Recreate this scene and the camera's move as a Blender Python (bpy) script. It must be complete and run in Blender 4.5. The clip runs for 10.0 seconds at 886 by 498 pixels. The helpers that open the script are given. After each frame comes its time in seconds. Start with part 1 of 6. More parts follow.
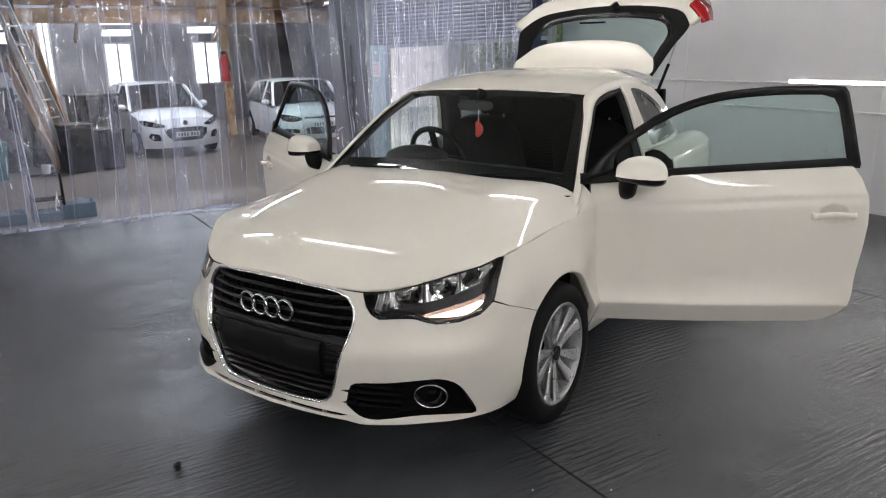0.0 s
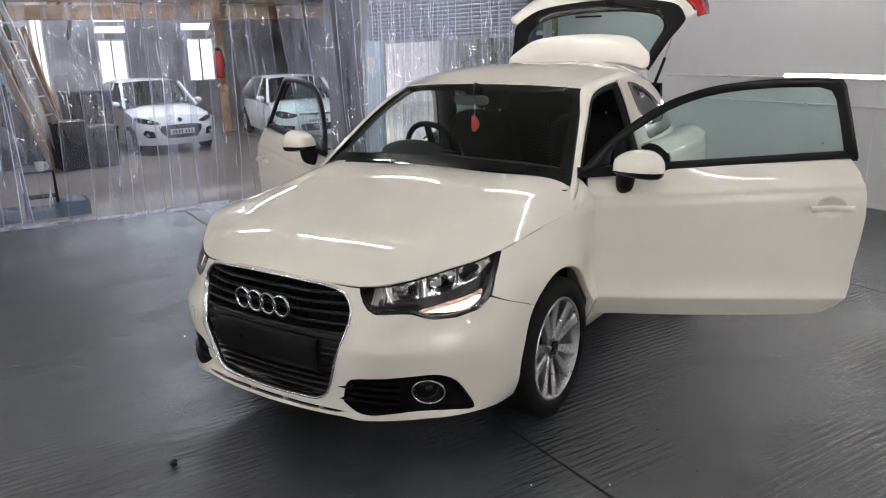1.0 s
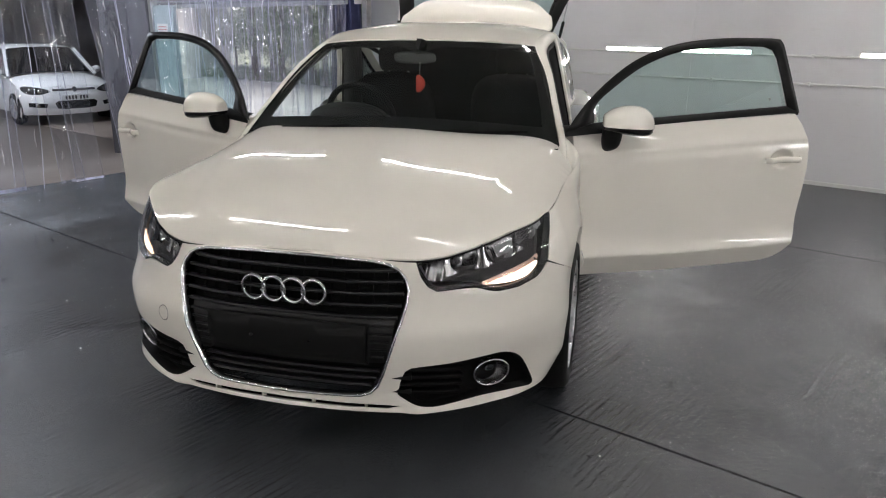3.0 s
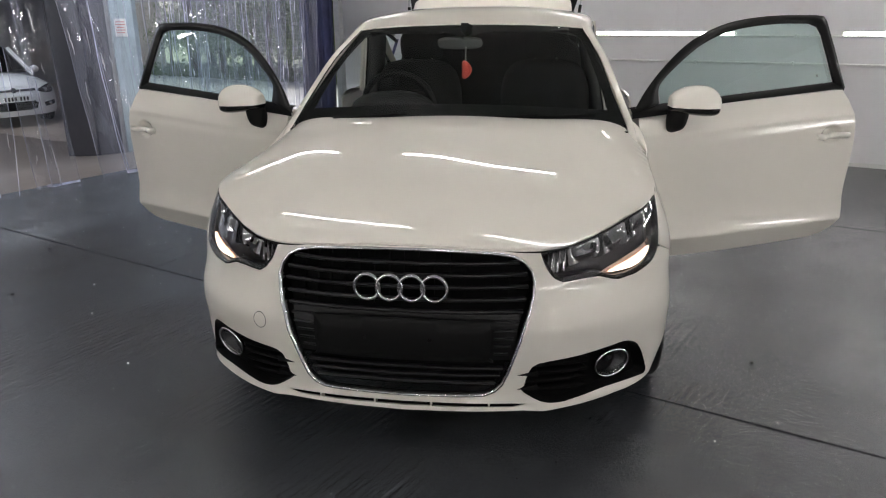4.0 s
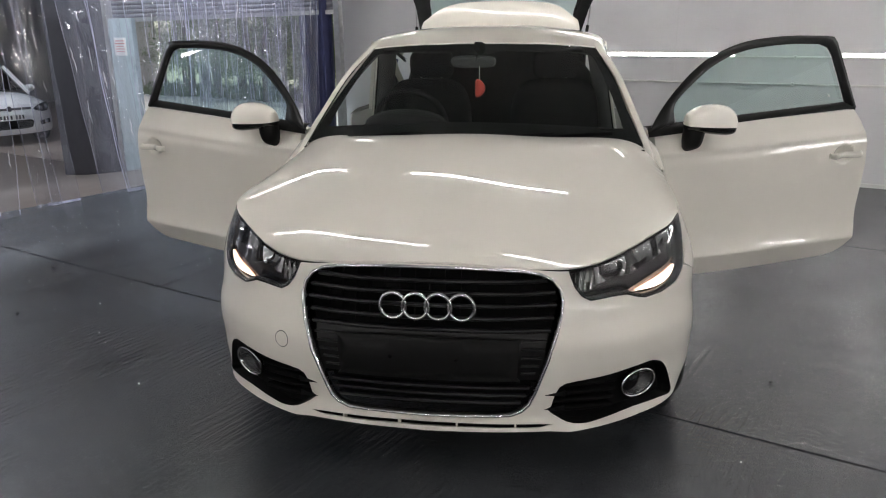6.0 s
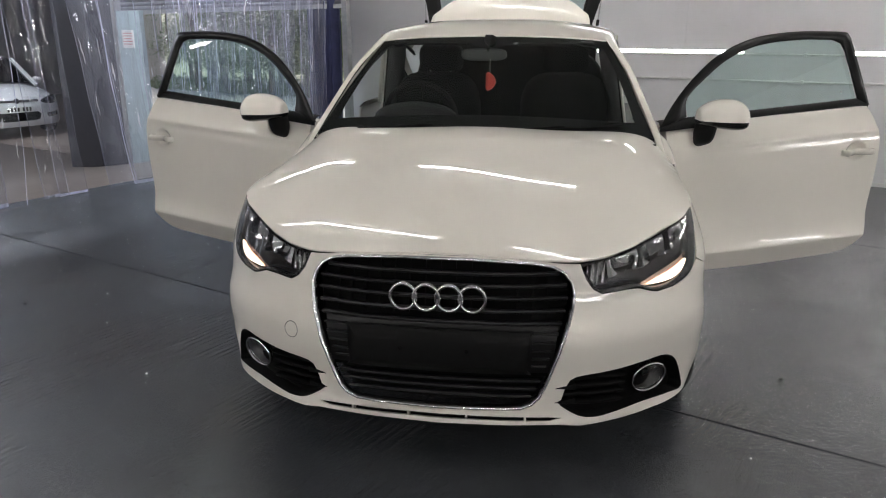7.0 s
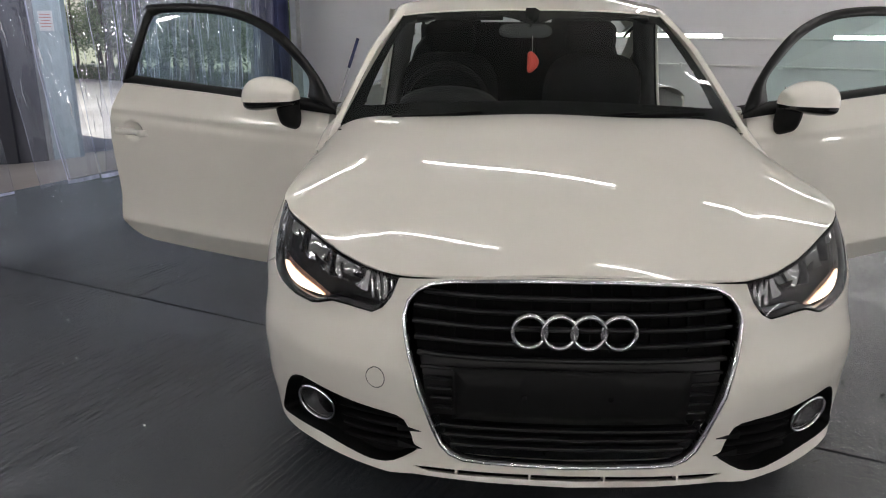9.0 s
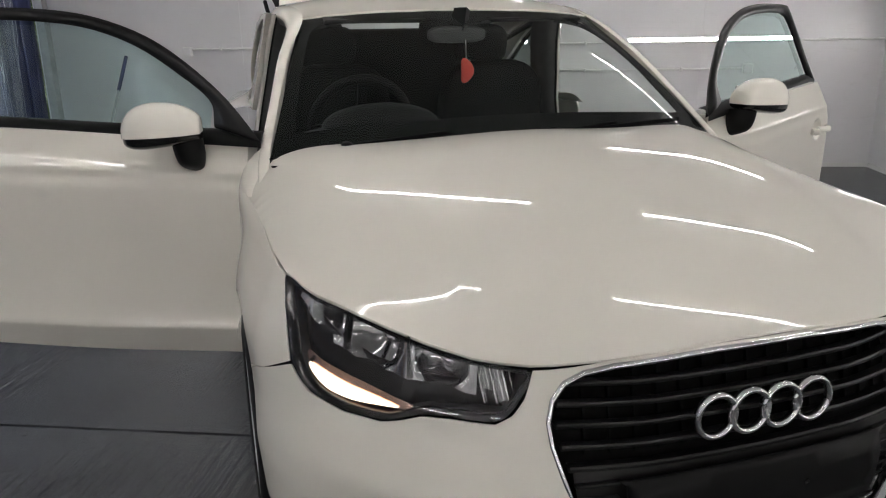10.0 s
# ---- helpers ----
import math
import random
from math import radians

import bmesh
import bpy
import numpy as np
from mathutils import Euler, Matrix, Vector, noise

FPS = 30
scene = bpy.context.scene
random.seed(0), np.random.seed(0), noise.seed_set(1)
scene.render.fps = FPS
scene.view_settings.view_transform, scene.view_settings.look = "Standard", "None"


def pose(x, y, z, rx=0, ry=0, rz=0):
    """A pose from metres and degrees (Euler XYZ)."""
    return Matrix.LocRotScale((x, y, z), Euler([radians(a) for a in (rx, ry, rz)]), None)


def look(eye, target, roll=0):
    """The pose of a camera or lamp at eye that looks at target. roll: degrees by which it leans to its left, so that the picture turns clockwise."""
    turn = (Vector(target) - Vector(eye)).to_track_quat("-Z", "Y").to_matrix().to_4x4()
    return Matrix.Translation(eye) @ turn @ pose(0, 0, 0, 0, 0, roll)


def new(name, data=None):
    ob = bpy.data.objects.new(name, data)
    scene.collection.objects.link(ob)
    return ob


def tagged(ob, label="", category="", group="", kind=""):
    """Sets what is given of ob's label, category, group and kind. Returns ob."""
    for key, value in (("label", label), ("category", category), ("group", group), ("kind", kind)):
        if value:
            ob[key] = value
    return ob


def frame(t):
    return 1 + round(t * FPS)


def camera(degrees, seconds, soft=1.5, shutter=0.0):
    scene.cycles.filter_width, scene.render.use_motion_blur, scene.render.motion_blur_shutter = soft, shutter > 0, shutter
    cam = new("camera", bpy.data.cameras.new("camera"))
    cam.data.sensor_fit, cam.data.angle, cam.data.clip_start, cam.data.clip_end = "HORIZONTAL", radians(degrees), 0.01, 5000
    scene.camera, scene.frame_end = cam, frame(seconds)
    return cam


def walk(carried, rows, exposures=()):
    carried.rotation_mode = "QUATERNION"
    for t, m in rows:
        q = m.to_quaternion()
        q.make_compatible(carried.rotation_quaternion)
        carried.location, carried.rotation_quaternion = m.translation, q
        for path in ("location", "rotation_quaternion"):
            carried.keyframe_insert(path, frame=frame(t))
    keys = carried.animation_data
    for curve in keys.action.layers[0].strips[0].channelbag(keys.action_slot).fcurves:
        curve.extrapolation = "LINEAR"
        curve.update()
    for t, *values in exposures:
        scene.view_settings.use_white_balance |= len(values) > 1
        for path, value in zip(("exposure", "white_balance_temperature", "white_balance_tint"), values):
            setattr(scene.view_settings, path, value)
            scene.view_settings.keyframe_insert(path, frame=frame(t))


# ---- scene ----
cam = camera(61.5, 10.0, 1.1)
PATH = [
    (0, (2.134, -1.872, 1.587), (1.045, -0.276, 1.066), -1.2),
    (0.5, (2.134, -1.87, 1.583), (1.052, -0.272, 1.058), -1.2),
    (1, (2.122, -1.861, 1.576), (1.044, -0.262, 1.046), -1.4),
    (1.5, (2.052, -1.886, 1.556), (1.109, -0.203, 1.03), -0.4),
    (2, (1.776, -2.014, 1.528), (1.061, -0.206, 1.061), -1.2),
    (2.2, (1.644, -2.034, 1.498), (1.004, -0.197, 1.036), -1.0),
    (2.5, (1.45, -2.047, 1.475), (0.921, -0.183, 0.979), 1.3),
    (2.7, (1.299, -2.037, 1.422), (0.814, -0.161, 0.924), 0.9),
    (3, (1.042, -2.04, 1.45), (0.578, -0.184, 0.868), 0.4),
    (3.2, (0.896, -2.041, 1.453), (0.425, -0.193, 0.851), 0.4),
    (4.3, (0.391, -2.05, 1.408), (0.129, -0.159, 0.812), -1.0),
    (4.5, (0.377, -2.048, 1.413), (0.105, -0.154, 0.831), -0.9),
    (5, (0.365, -2.041, 1.403), (0.108, -0.136, 0.853), -0.9),
    (5.5, (0.36, -2.045, 1.406), (0.103, -0.141, 0.852), -0.9),
    (6, (0.353, -2.042, 1.405), (0.074, -0.14, 0.853), -0.5),
    (7.5, (0.297, -2.034, 1.371), (0.015, -0.139, 0.795), 0.2),
    (8, (0.222, -1.998, 1.349), (-0.025, -0.108, 0.743), 0.6),
    (8.5, (0.045, -1.839, 1.315), (-0.181, 0.061, 0.731), 1.0),
    (9, (-0.246, -1.59, 1.318), (-0.318, 0.321, 0.733), 0.3),
    (9.5, (-0.584, -1.341, 1.323), (-0.336, 0.554, 0.732), -1.0),
    (9.9, (-0.821, -1.051, 1.341), (-0.3, 0.774, 0.71), -3.0),
    (10, (-0.914, -0.963, 1.284), (-0.337, 0.87, 0.729), -1.0),
]
walk(cam, [(t, look(eye, target, roll)) for t, eye, target, roll in PATH],
     [(0, 0.46), (1.5, 0.48), (2.5, 0.44), (4.3, 0.34), (6.2, 0.34), (10, 0.27)])

# ---- light ----
ROOM = radians(-24)            # the booth stands at an angle to the car
RU, RV = Vector((math.cos(ROOM), math.sin(ROOM), 0)), Vector((-math.sin(ROOM), math.cos(ROOM), 0))


def room(u, v, z=0.0):
    """A place given along the booth's back wall (u), across it (v) and up."""
    return RU * u + RV * v + Vector((0, 0, z))


world = bpy.data.worlds.new("sky")
scene.world = world
world.use_nodes = True
wn = world.node_tree.nodes
sky = wn.new("ShaderNodeTexSky")
sky.sky_type, sky.sun_disc, sky.sun_elevation, sky.sun_rotation = "NISHITA", False, radians(38), radians(121)
world.node_tree.links.new(sky.outputs[0], wn["Background"].inputs[0])
wn["Background"].inputs[1].default_value = 0.15
sun = new("sun", bpy.data.lights.new("sun", "SUN"))
sun.data.energy, sun.data.angle, sun.data.color = 5.0, radians(0.5), (1, 0.95, 0.87)
sun.matrix_world = look((0, 0, 30), Vector((0, 0, 30)) + RV * 0.1 - RU * 0.75 + Vector((0, 0, -0.6)))


def daylight(name, m, w, h, watts):
    """Sky light standing in an opening of the shed."""
    ob = new(name, bpy.data.lights.new(name, "AREA"))
    ob.data.shape, ob.data.size, ob.data.size_y = "RECTANGLE", w, h
    ob.data.energy, ob.data.color = watts, (0.80, 0.88, 1.0)
    ob.matrix_world = pose(0, 0, 0, 0, 0, -24) @ m


for du, dv, watts in ((-20.75, 1.4, 85), (-13.45, 2.8, 235), (-6.85, 2.8, 165)):
    daylight("rooflight_sky", pose(du, dv, 4.55), 0.45, 2.2, watts)

# ---- materials ----
class Nodes:
    """A node material under construction."""

    def __init__(self, name):
        self.m = bpy.data.materials.new(name)
        self.m.use_nodes = True
        self.t = self.m.node_tree
        self.b = self.t.nodes["Principled BSDF"]

    def add(self, kind, **inputs):
        n = self.t.nodes.new("ShaderNode" + kind)
        for k, v in inputs.items():
            key = int(k[1:]) if k[0] == "i" and k[1:].isdigit() else k.replace("_", " ")
            if isinstance(v, bpy.types.NodeSocket):
                self.t.links.new(v, n.inputs[key])
            else:
                n.inputs[key].default_value = v
        return n

    def set(self, **inputs):
        for k, v in inputs.items():
            key = k.replace("_", " ")
            if isinstance(v, bpy.types.NodeSocket):
                self.t.links.new(v, self.b.inputs[key])
            else:
                self.b.inputs[key].default_value = v
        return self

    def coords(self, scale=(1, 1, 1), turn=0.0):
        tc = self.t.nodes.new("ShaderNodeTexCoord")
        mp = self.add("Mapping", Vector=tc.outputs["Object"])
        mp.inputs["Scale"].default_value, mp.inputs["Rotation"].default_value = scale, (0, 0, turn)
        return mp.outputs[0]

    def noise(self, vec, scale, detail=4.0, rough=0.55):
        return self.add("TexNoise", Vector=vec, Scale=scale, Detail=detail, Roughness=rough).outputs[0]

    def ramp(self, fac, stops):
        n = self.add("ValToRGB", Fac=fac)
        e = n.color_ramp.elements
        while len(e) < len(stops):
            e.new(0.5)
        for el, (p, c) in zip(e, stops):
            el.position, el.color = p, (*c, 1) if len(c) == 3 else c
        return n.outputs[0]

    def sheen(self, least=0.045):
        """The share of light that a clear sheet throws back, rising towards grazing angles."""
        f = self.add("LayerWeight", Blend=0.5).outputs[1]
        p = self.add("Math", i0=f, i1=4.5)
        p.operation = "POWER"
        return self.add("MapRange", Value=p.outputs[0], To_Min=least, To_Max=0.9).outputs[0]

    def bump(self, height, strength, distance):
        return self.add("Bump", Height=height, Strength=strength, Distance=distance).outputs[0]


def grey(v):
    return (v, v, v)


def simple(name, col, rough=0.5, metal=0.0, var=0.12, scale=12.0, bump=0.0, coat=0.0, spec=0.5):
    """A plain surface with a little unevenness of tone, gloss and relief."""
    n = Nodes(name)
    vec = n.coords()
    f = n.noise(vec, scale)
    fine = n.noise(vec, scale * 9)
    c = n.ramp(f, [(0.3, tuple(x * (1 - var) for x in col)), (0.7, tuple(min(1, x * (1 + var)) for x in col))])
    r = n.add("MapRange", Value=fine, To_Min=max(0.0, rough - 0.06), To_Max=min(1.0, rough + 0.08)).outputs[0]
    n.set(Base_Color=c, Roughness=r, Metallic=metal, Specular_IOR_Level=spec, Coat_Weight=coat, Coat_Roughness=0.03)
    if bump:
        n.set(Normal=n.bump(fine, 0.5, bump))
    return n.m


def paint(name, col):
    """Solid car paint under clear lacquer."""
    n = Nodes(name)
    vec = n.coords()
    f = n.noise(vec, 3.0)
    c = n.ramp(f, [(0.3, tuple(x * 0.97 for x in col)), (0.7, col)])
    peel = n.noise(vec, 260.0, 2.0)
    n.set(Base_Color=c, Roughness=0.6, Specular_IOR_Level=0.0, Coat_Weight=1.0, Coat_Roughness=0.004, Coat_IOR=1.5,
          Coat_Normal=n.bump(peel, 0.02, 0.0002))
    return n.m


def glass(name, tint, gloss=0.045, rough=0.0):
    """A clear pane: what lies behind it shows, tinted, under a reflection."""
    n = Nodes(name)
    n.t.nodes.remove(n.b)
    tr = n.add("BsdfTransparent", Color=(*tint, 1))
    gl = n.add("BsdfGlossy", Color=(1, 1, 1, 1), Roughness=rough)
    mx = n.add("MixShader", i0=n.sheen(gloss), i1=tr.outputs[0], i2=gl.outputs[0])
    n.t.links.new(mx.outputs[0], n.t.nodes["Material Output"].inputs[0])
    return n.m


def glow(name, col, strength):
    n = Nodes(name)
    n.set(Base_Color=(0.8, 0.8, 0.8, 1), Emission_Color=(*col, 1), Emission_Strength=strength)
    return n.m


PAINT = paint("cream_white_paint", (0.80, 0.765, 0.69))
WHITE_PAINT = paint("white_paint", (0.8, 0.8, 0.8))
BLACK = simple("black_plastic", grey(0.006), 0.5, bump=0.0003, scale=30, spec=0.14)
GLOSS_BLACK = simple("gloss_black", grey(0.008), 0.12, scale=20)
DARK = simple("dark_liner", grey(0.004), 0.8, spec=0.1)
RUBBER = simple("tyre_rubber", grey(0.007), 0.72, bump=0.0004, scale=25, spec=0.2)
CHROME = simple("chrome", grey(0.82), 0.06, 1.0, var=0.03)
ALLOY = simple("silver_alloy", (0.56, 0.56, 0.57), 0.28, 0.9, var=0.06)
GRILLE = simple("grille_plastic", grey(0.008), 0.36, scale=30, spec=0.35)
FRAME_BLACK = simple("satin_black_frame", grey(0.006), 0.3, scale=30, spec=0.2)
PLATE = simple("plate_holder_plastic", grey(0.006), 0.5, scale=40, bump=0.0002, spec=0.15)
CLOTH = simple("dark_seat_cloth", grey(0.009), 0.9, bump=0.0006, scale=40, spec=0.15)
DASH = simple("dashboard_plastic", grey(0.008), 0.6, bump=0.0003, scale=40, spec=0.25)
TRIM = simple("grey_interior_trim", grey(0.06), 0.75)
RED_FELT = simple("red_freshener", (0.55, 0.05, 0.03), 0.6)
LAMP_RED = simple("red_lamp_lens", (0.42, 0.012, 0.015), 0.12)
GLASS = glass("window_glass", (0.73, 0.90, 0.87), 0.08)
TINTED = glass("tinted_glass", (0.28, 0.32, 0.31))
SCREEN = glass("windscreen_glass", (0.80, 0.86, 0.83))
LENS = glass("lamp_lens", (0.96, 0.96, 0.96))
DRL = glow("daylight_strip", (1.0, 0.80, 0.62), 2.2)
COPPER = simple("warm_reflector", (0.72, 0.50, 0.40), 0.22, 1.0, var=0.08)
MASK = simple("lamp_mask", (0.016, 0.015, 0.015), 0.3, spec=0.4)
SMOKED = simple("smoked_reflector", grey(0.10), 0.25, 1.0, var=0.2, scale=40)
REFLECTOR = simple("lamp_reflector", grey(0.52), 0.10, 1.0, var=0.12, scale=60)
TUBE = glow("led_tube", (1.0, 0.97, 0.95), 31.0)
WALL_TUBE = glow("led_wall_tube", (1.0, 0.97, 0.96), 36.0)
STEEL = simple("galvanised_steel", grey(0.45), 0.4, 0.8)
TIMBER = simple("rough_timber", (0.36, 0.22, 0.12), 0.75, var=0.3, scale=6, bump=0.001)
SIGN = simple("white_sign", (0.78, 0.78, 0.76), 0.5, var=0.03)
SIGN_RED = simple("red_print", (0.6, 0.22, 0.2), 0.5)
LABEL_GREY = simple("etched_label", (0.30, 0.34, 0.33), 0.6)
PLATE_MARK = simple("plate_marking", grey(0.03), 0.5)


def wall_panel():
    n = Nodes("white_wall_panel")
    vec = n.coords()
    big, fine = n.noise(vec, 0.9), n.noise(vec, 45.0)
    scuff = n.noise(n.coords((1, 1, 4)), 5.0, 6.0, 0.7)
    c = n.ramp(big, [(0.3, (0.74, 0.73, 0.74)), (0.7, (0.81, 0.80, 0.81))])
    d = n.ramp(scuff, [(0.28, (0.86, 0.85, 0.83)), (0.42, (1, 1, 1))])
    mx = n.add("Mix")
    mx.data_type, mx.blend_type = "RGBA", "MULTIPLY"
    mx.inputs[0].default_value = 0.5
    n.t.links.new(c, mx.inputs[6]), n.t.links.new(d, mx.inputs[7])
    n.set(Base_Color=mx.outputs[2], Roughness=0.32, Normal=n.bump(fine, 0.08, 0.001))
    return n.m


def painted_floor():
    """Grey floor paint over tamped concrete: broken ridges, smooth patches, specks."""
    n = Nodes("grey_floor_paint")
    vec = n.coords()
    rid = n.noise(n.coords((1, 0.07, 1), 0.06), 60.0, 1.5, 0.5)
    line = n.ramp(rid, [(0.30, grey(0.0)), (0.70, grey(0.55))])
    comb = n.add("TexWave", Vector=n.coords((1, 0.25, 1), 0.05), Scale=8.5, Distortion=3.5, Detail=3.0, Detail_Scale=2.5, Detail_Roughness=0.7).outputs[1]
    both = n.add("Math", i0=comb, i1=0.36, i2=line)
    both.operation = "MULTIPLY_ADD"
    mask = n.ramp(n.noise(n.coords((1, 0.6, 1)), 1.3, 2.0, 0.5), [(0.44, grey(0.05)), (0.58, grey(1.0))])
    mul = n.add("Math", i0=both.outputs[0], i1=mask)
    mul.operation = "MULTIPLY"
    lumps = n.noise(n.coords((1, 0.7, 1)), 85.0, 4.0, 0.7)
    coarse = n.ramp(n.noise(vec, 1.9, 3.0, 0.6), [(0.40, grey(0.38)), (0.60, grey(1.0))])
    grain = n.add("Math", i0=lumps, i1=coarse)
    grain.operation = "MULTIPLY"
    add = n.add("Math", i0=grain.outputs[0], i1=0.9, i2=mul.outputs[0])
    add.operation = "MULTIPLY_ADD"
    blot = n.noise(vec, 1.6, 3.0, 0.6)
    c = n.ramp(blot, [(0.25, (0.044, 0.047, 0.052)), (0.75, (0.066, 0.070, 0.077))])
    speck = n.ramp(n.noise(vec, 38.0, 2.0), [(0.26, grey(0.35)), (0.30, grey(1.0))])
    mx = n.add("Mix")
    mx.data_type, mx.blend_type = "RGBA", "MULTIPLY"
    mx.inputs[0].default_value = 1.0
    n.t.links.new(c, mx.inputs[6]), n.t.links.new(speck, mx.inputs[7])
    n.set(Base_Color=mx.outputs[2], Roughness=0.27, Specular_IOR_Level=0.85, Normal=n.bump(add.outputs[0], 0.8, 0.0062))
    return n.m


def shed_floor():
    n = Nodes("bare_concrete")
    vec = n.coords()
    blot, fine = n.noise(vec, 0.7, 6.0, 0.65), n.noise(vec, 30.0)
    c = n.ramp(blot, [(0.3, (0.17, 0.130, 0.105)), (0.7, (0.26, 0.215, 0.185))])
    n.set(Base_Color=c, Roughness=0.33, Normal=n.bump(fine, 0.25, 0.001))
    return n.m


def strip_pvc(name, least, most):
    """Soft clear PVC, hazy in upright streaks, with ripples."""
    n = Nodes(name)
    n.t.nodes.remove(n.b)
    rip = n.noise(n.coords((1, 1, 0.3)), 8.0, 2.0)
    rnd = n.t.nodes.new("ShaderNodeObjectInfo").outputs["Random"]
    each = n.add("MapRange", Value=rnd, To_Min=0.2, To_Max=1.7).outputs[0]
    haze = n.noise(n.coords((4, 4, 0.25)), 3.0, 5.0, 0.6)
    nrm = n.bump(rip, 0.8, 0.022)
    tr = n.add("BsdfTransparent", Color=(0.955, 0.96, 0.985, 1))
    df = n.add("BsdfTranslucent", Color=(0.80, 0.80, 0.95, 1))
    d2 = n.add("BsdfDiffuse", Color=(0.74, 0.73, 0.88, 1))
    gl = n.add("BsdfGlossy", Color=(1, 1, 1, 1), Roughness=0.02, Normal=nrm)
    soft = n.add("MixShader", i0=0.35, i1=df.outputs[0], i2=d2.outputs[0])
    f = n.add("MapRange", Value=haze, From_Min=0.3, From_Max=0.72, To_Min=least, To_Max=most).outputs[0]
    m = n.add("Math", i0=f, i1=each)
    m.operation, m.use_clamp = "MULTIPLY", True
    f = m.outputs[0]
    a = n.add("MixShader", i0=f, i1=tr.outputs[0], i2=soft.outputs[0])
    b = n.add("MixShader", i0=n.sheen(0.085), i1=a.outputs[0], i2=gl.outputs[0])
    n.t.links.new(b.outputs[0], n.t.nodes["Material Output"].inputs[0])
    return n.m


def rooflight():
    """Milky corrugated plastic that lets daylight through."""
    n = Nodes("milky_rooflight")
    n.t.nodes.remove(n.b)
    f = n.noise(n.coords(), 2.0)
    c = n.ramp(f, [(0.3, (0.72, 0.74, 0.74)), (0.7, (0.88, 0.88, 0.87))])
    a, b = n.add("BsdfTranslucent", Color=c), n.add("BsdfDiffuse", Color=c)
    mx = n.add("MixShader", i0=0.25, i1=a.outputs[0], i2=b.outputs[0])
    n.t.links.new(mx.outputs[0], n.t.nodes["Material Output"].inputs[0])
    return n.m


def leaf_mat():
    n = Nodes("leaf")
    rnd = n.t.nodes.new("ShaderNodeNewGeometry").outputs["Random Per Island"]
    c = n.ramp(rnd, [(0.0, (0.08, 0.12, 0.045)), (1.0, (0.21, 0.27, 0.12))])
    n.set(Base_Color=c, Roughness=0.55)
    tl = n.add("BsdfTranslucent", Color=c)
    mx = n.add("MixShader", i0=0.6, i1=n.b.outputs[0], i2=tl.outputs[0])
    n.t.links.new(mx.outputs[0], n.t.nodes["Material Output"].inputs[0])
    return n.m


WALL, FLOOR, SHED_FLOOR, PVC, LEAF = wall_panel(), painted_floor(), shed_floor(), strip_pvc("clear_pvc_strip", 0.025, 0.18), leaf_mat()
PVC_EDGE = strip_pvc("pvc_cut_edge", 0.35, 0.7)
PVC_FOOT = strip_pvc("pvc_scuffed_foot", 0.3, 0.8)
BARK = simple("bark", (0.09, 0.065, 0.045), 0.9, var=0.4, scale=8, bump=0.004)
# near-white colour for tube reflections painted onto the strips
GLINT = simple("painted_pvc_glint", (0.85, 0.85, 0.88), 0.2, var=0.02)
CEILING = simple("grey_ceiling_board", grey(0.42), 0.7, var=0.03, scale=2)
ROOFLIGHT = rooflight()
CLAD = simple("grey_cladding", (0.36, 0.35, 0.37), 0.6, var=0.15, scale=2)
SHUTTER = simple("grey_shutter", (0.17, 0.165, 0.185), 0.45, 0.2)
YARD = simple("pale_yard_concrete", (0.72, 0.71, 0.69), 0.8, var=0.2, scale=0.6)
PARTITION = simple("charcoal_cladding", (0.06, 0.058, 0.068), 0.6, var=0.3, scale=2)
SKY_GLOW = glow("bright_sky", (0.92, 0.96, 1.0), 1.6)
BLUE_SHEET = simple("dark_blue_sheet", (0.035, 0.04, 0.11), 0.6, var=0.3, scale=4)

# ---- building blocks ----
import collections


def link(name, verts, faces, mat, parent=None, smooth=True, solid=0.0, bevel=0.0, label=""):
    """One mesh object from vertices and faces, under parent."""
    me = bpy.data.meshes.new(name)
    me.from_pydata([tuple(v) for v in verts], [], faces)
    me.materials.append(mat)
    if smooth:
        me.shade_smooth()
    ob = new(name, me)
    if parent:
        ob.parent = parent
    if solid:
        m = ob.modifiers.new("thickness", "SOLIDIFY")
        m.thickness, m.offset = solid, -1
    if bevel:
        m = ob.modifiers.new("edge", "BEVEL")
        m.width, m.segments, m.limit_method = bevel, 2, "ANGLE"
    if label:
        tagged(ob, label)
    return ob


def part(name, bm, mat, parent=None, label="", smooth=True, bevel=0.0):
    """Links a bmesh as one mesh object under a thing or a part."""
    me = bpy.data.meshes.new(name)
    bm.to_mesh(me)
    bm.free()
    me.materials.append(mat)
    if smooth:
        me.shade_smooth()
        me.set_sharp_from_angle(angle=radians(38))
    ob = new(name, me)
    if parent:
        ob.parent = parent
    if bevel:
        m = ob.modifiers.new("edge", "BEVEL")
        m.width, m.segments, m.limit_method = bevel, 2, "ANGLE"
    if label:
        tagged(ob, label)
    return ob


def thing(name, label, category, group="", at=None, kind=""):
    ob = new(name)
    if at is not None:
        ob.matrix_world = at
    return tagged(ob, label, category, group, kind)


def box(m, size, bm=None):
    """A box of that size about the pose m, in bm."""
    bm = bm or bmesh.new()
    bmesh.ops.create_cube(bm, size=1, matrix=m @ Matrix.Diagonal((*size, 1)))
    return bm


def bar(p, q, w, h, bm=None):
    """A square bar from p to q."""
    bm = bm or bmesh.new()
    p, q = Vector(p), Vector(q)
    m = (q - p).to_track_quat("Z", "Y").to_matrix().to_4x4()
    return box(Matrix.Translation((p + q) / 2) @ m, (w, h, (q - p).length), bm)


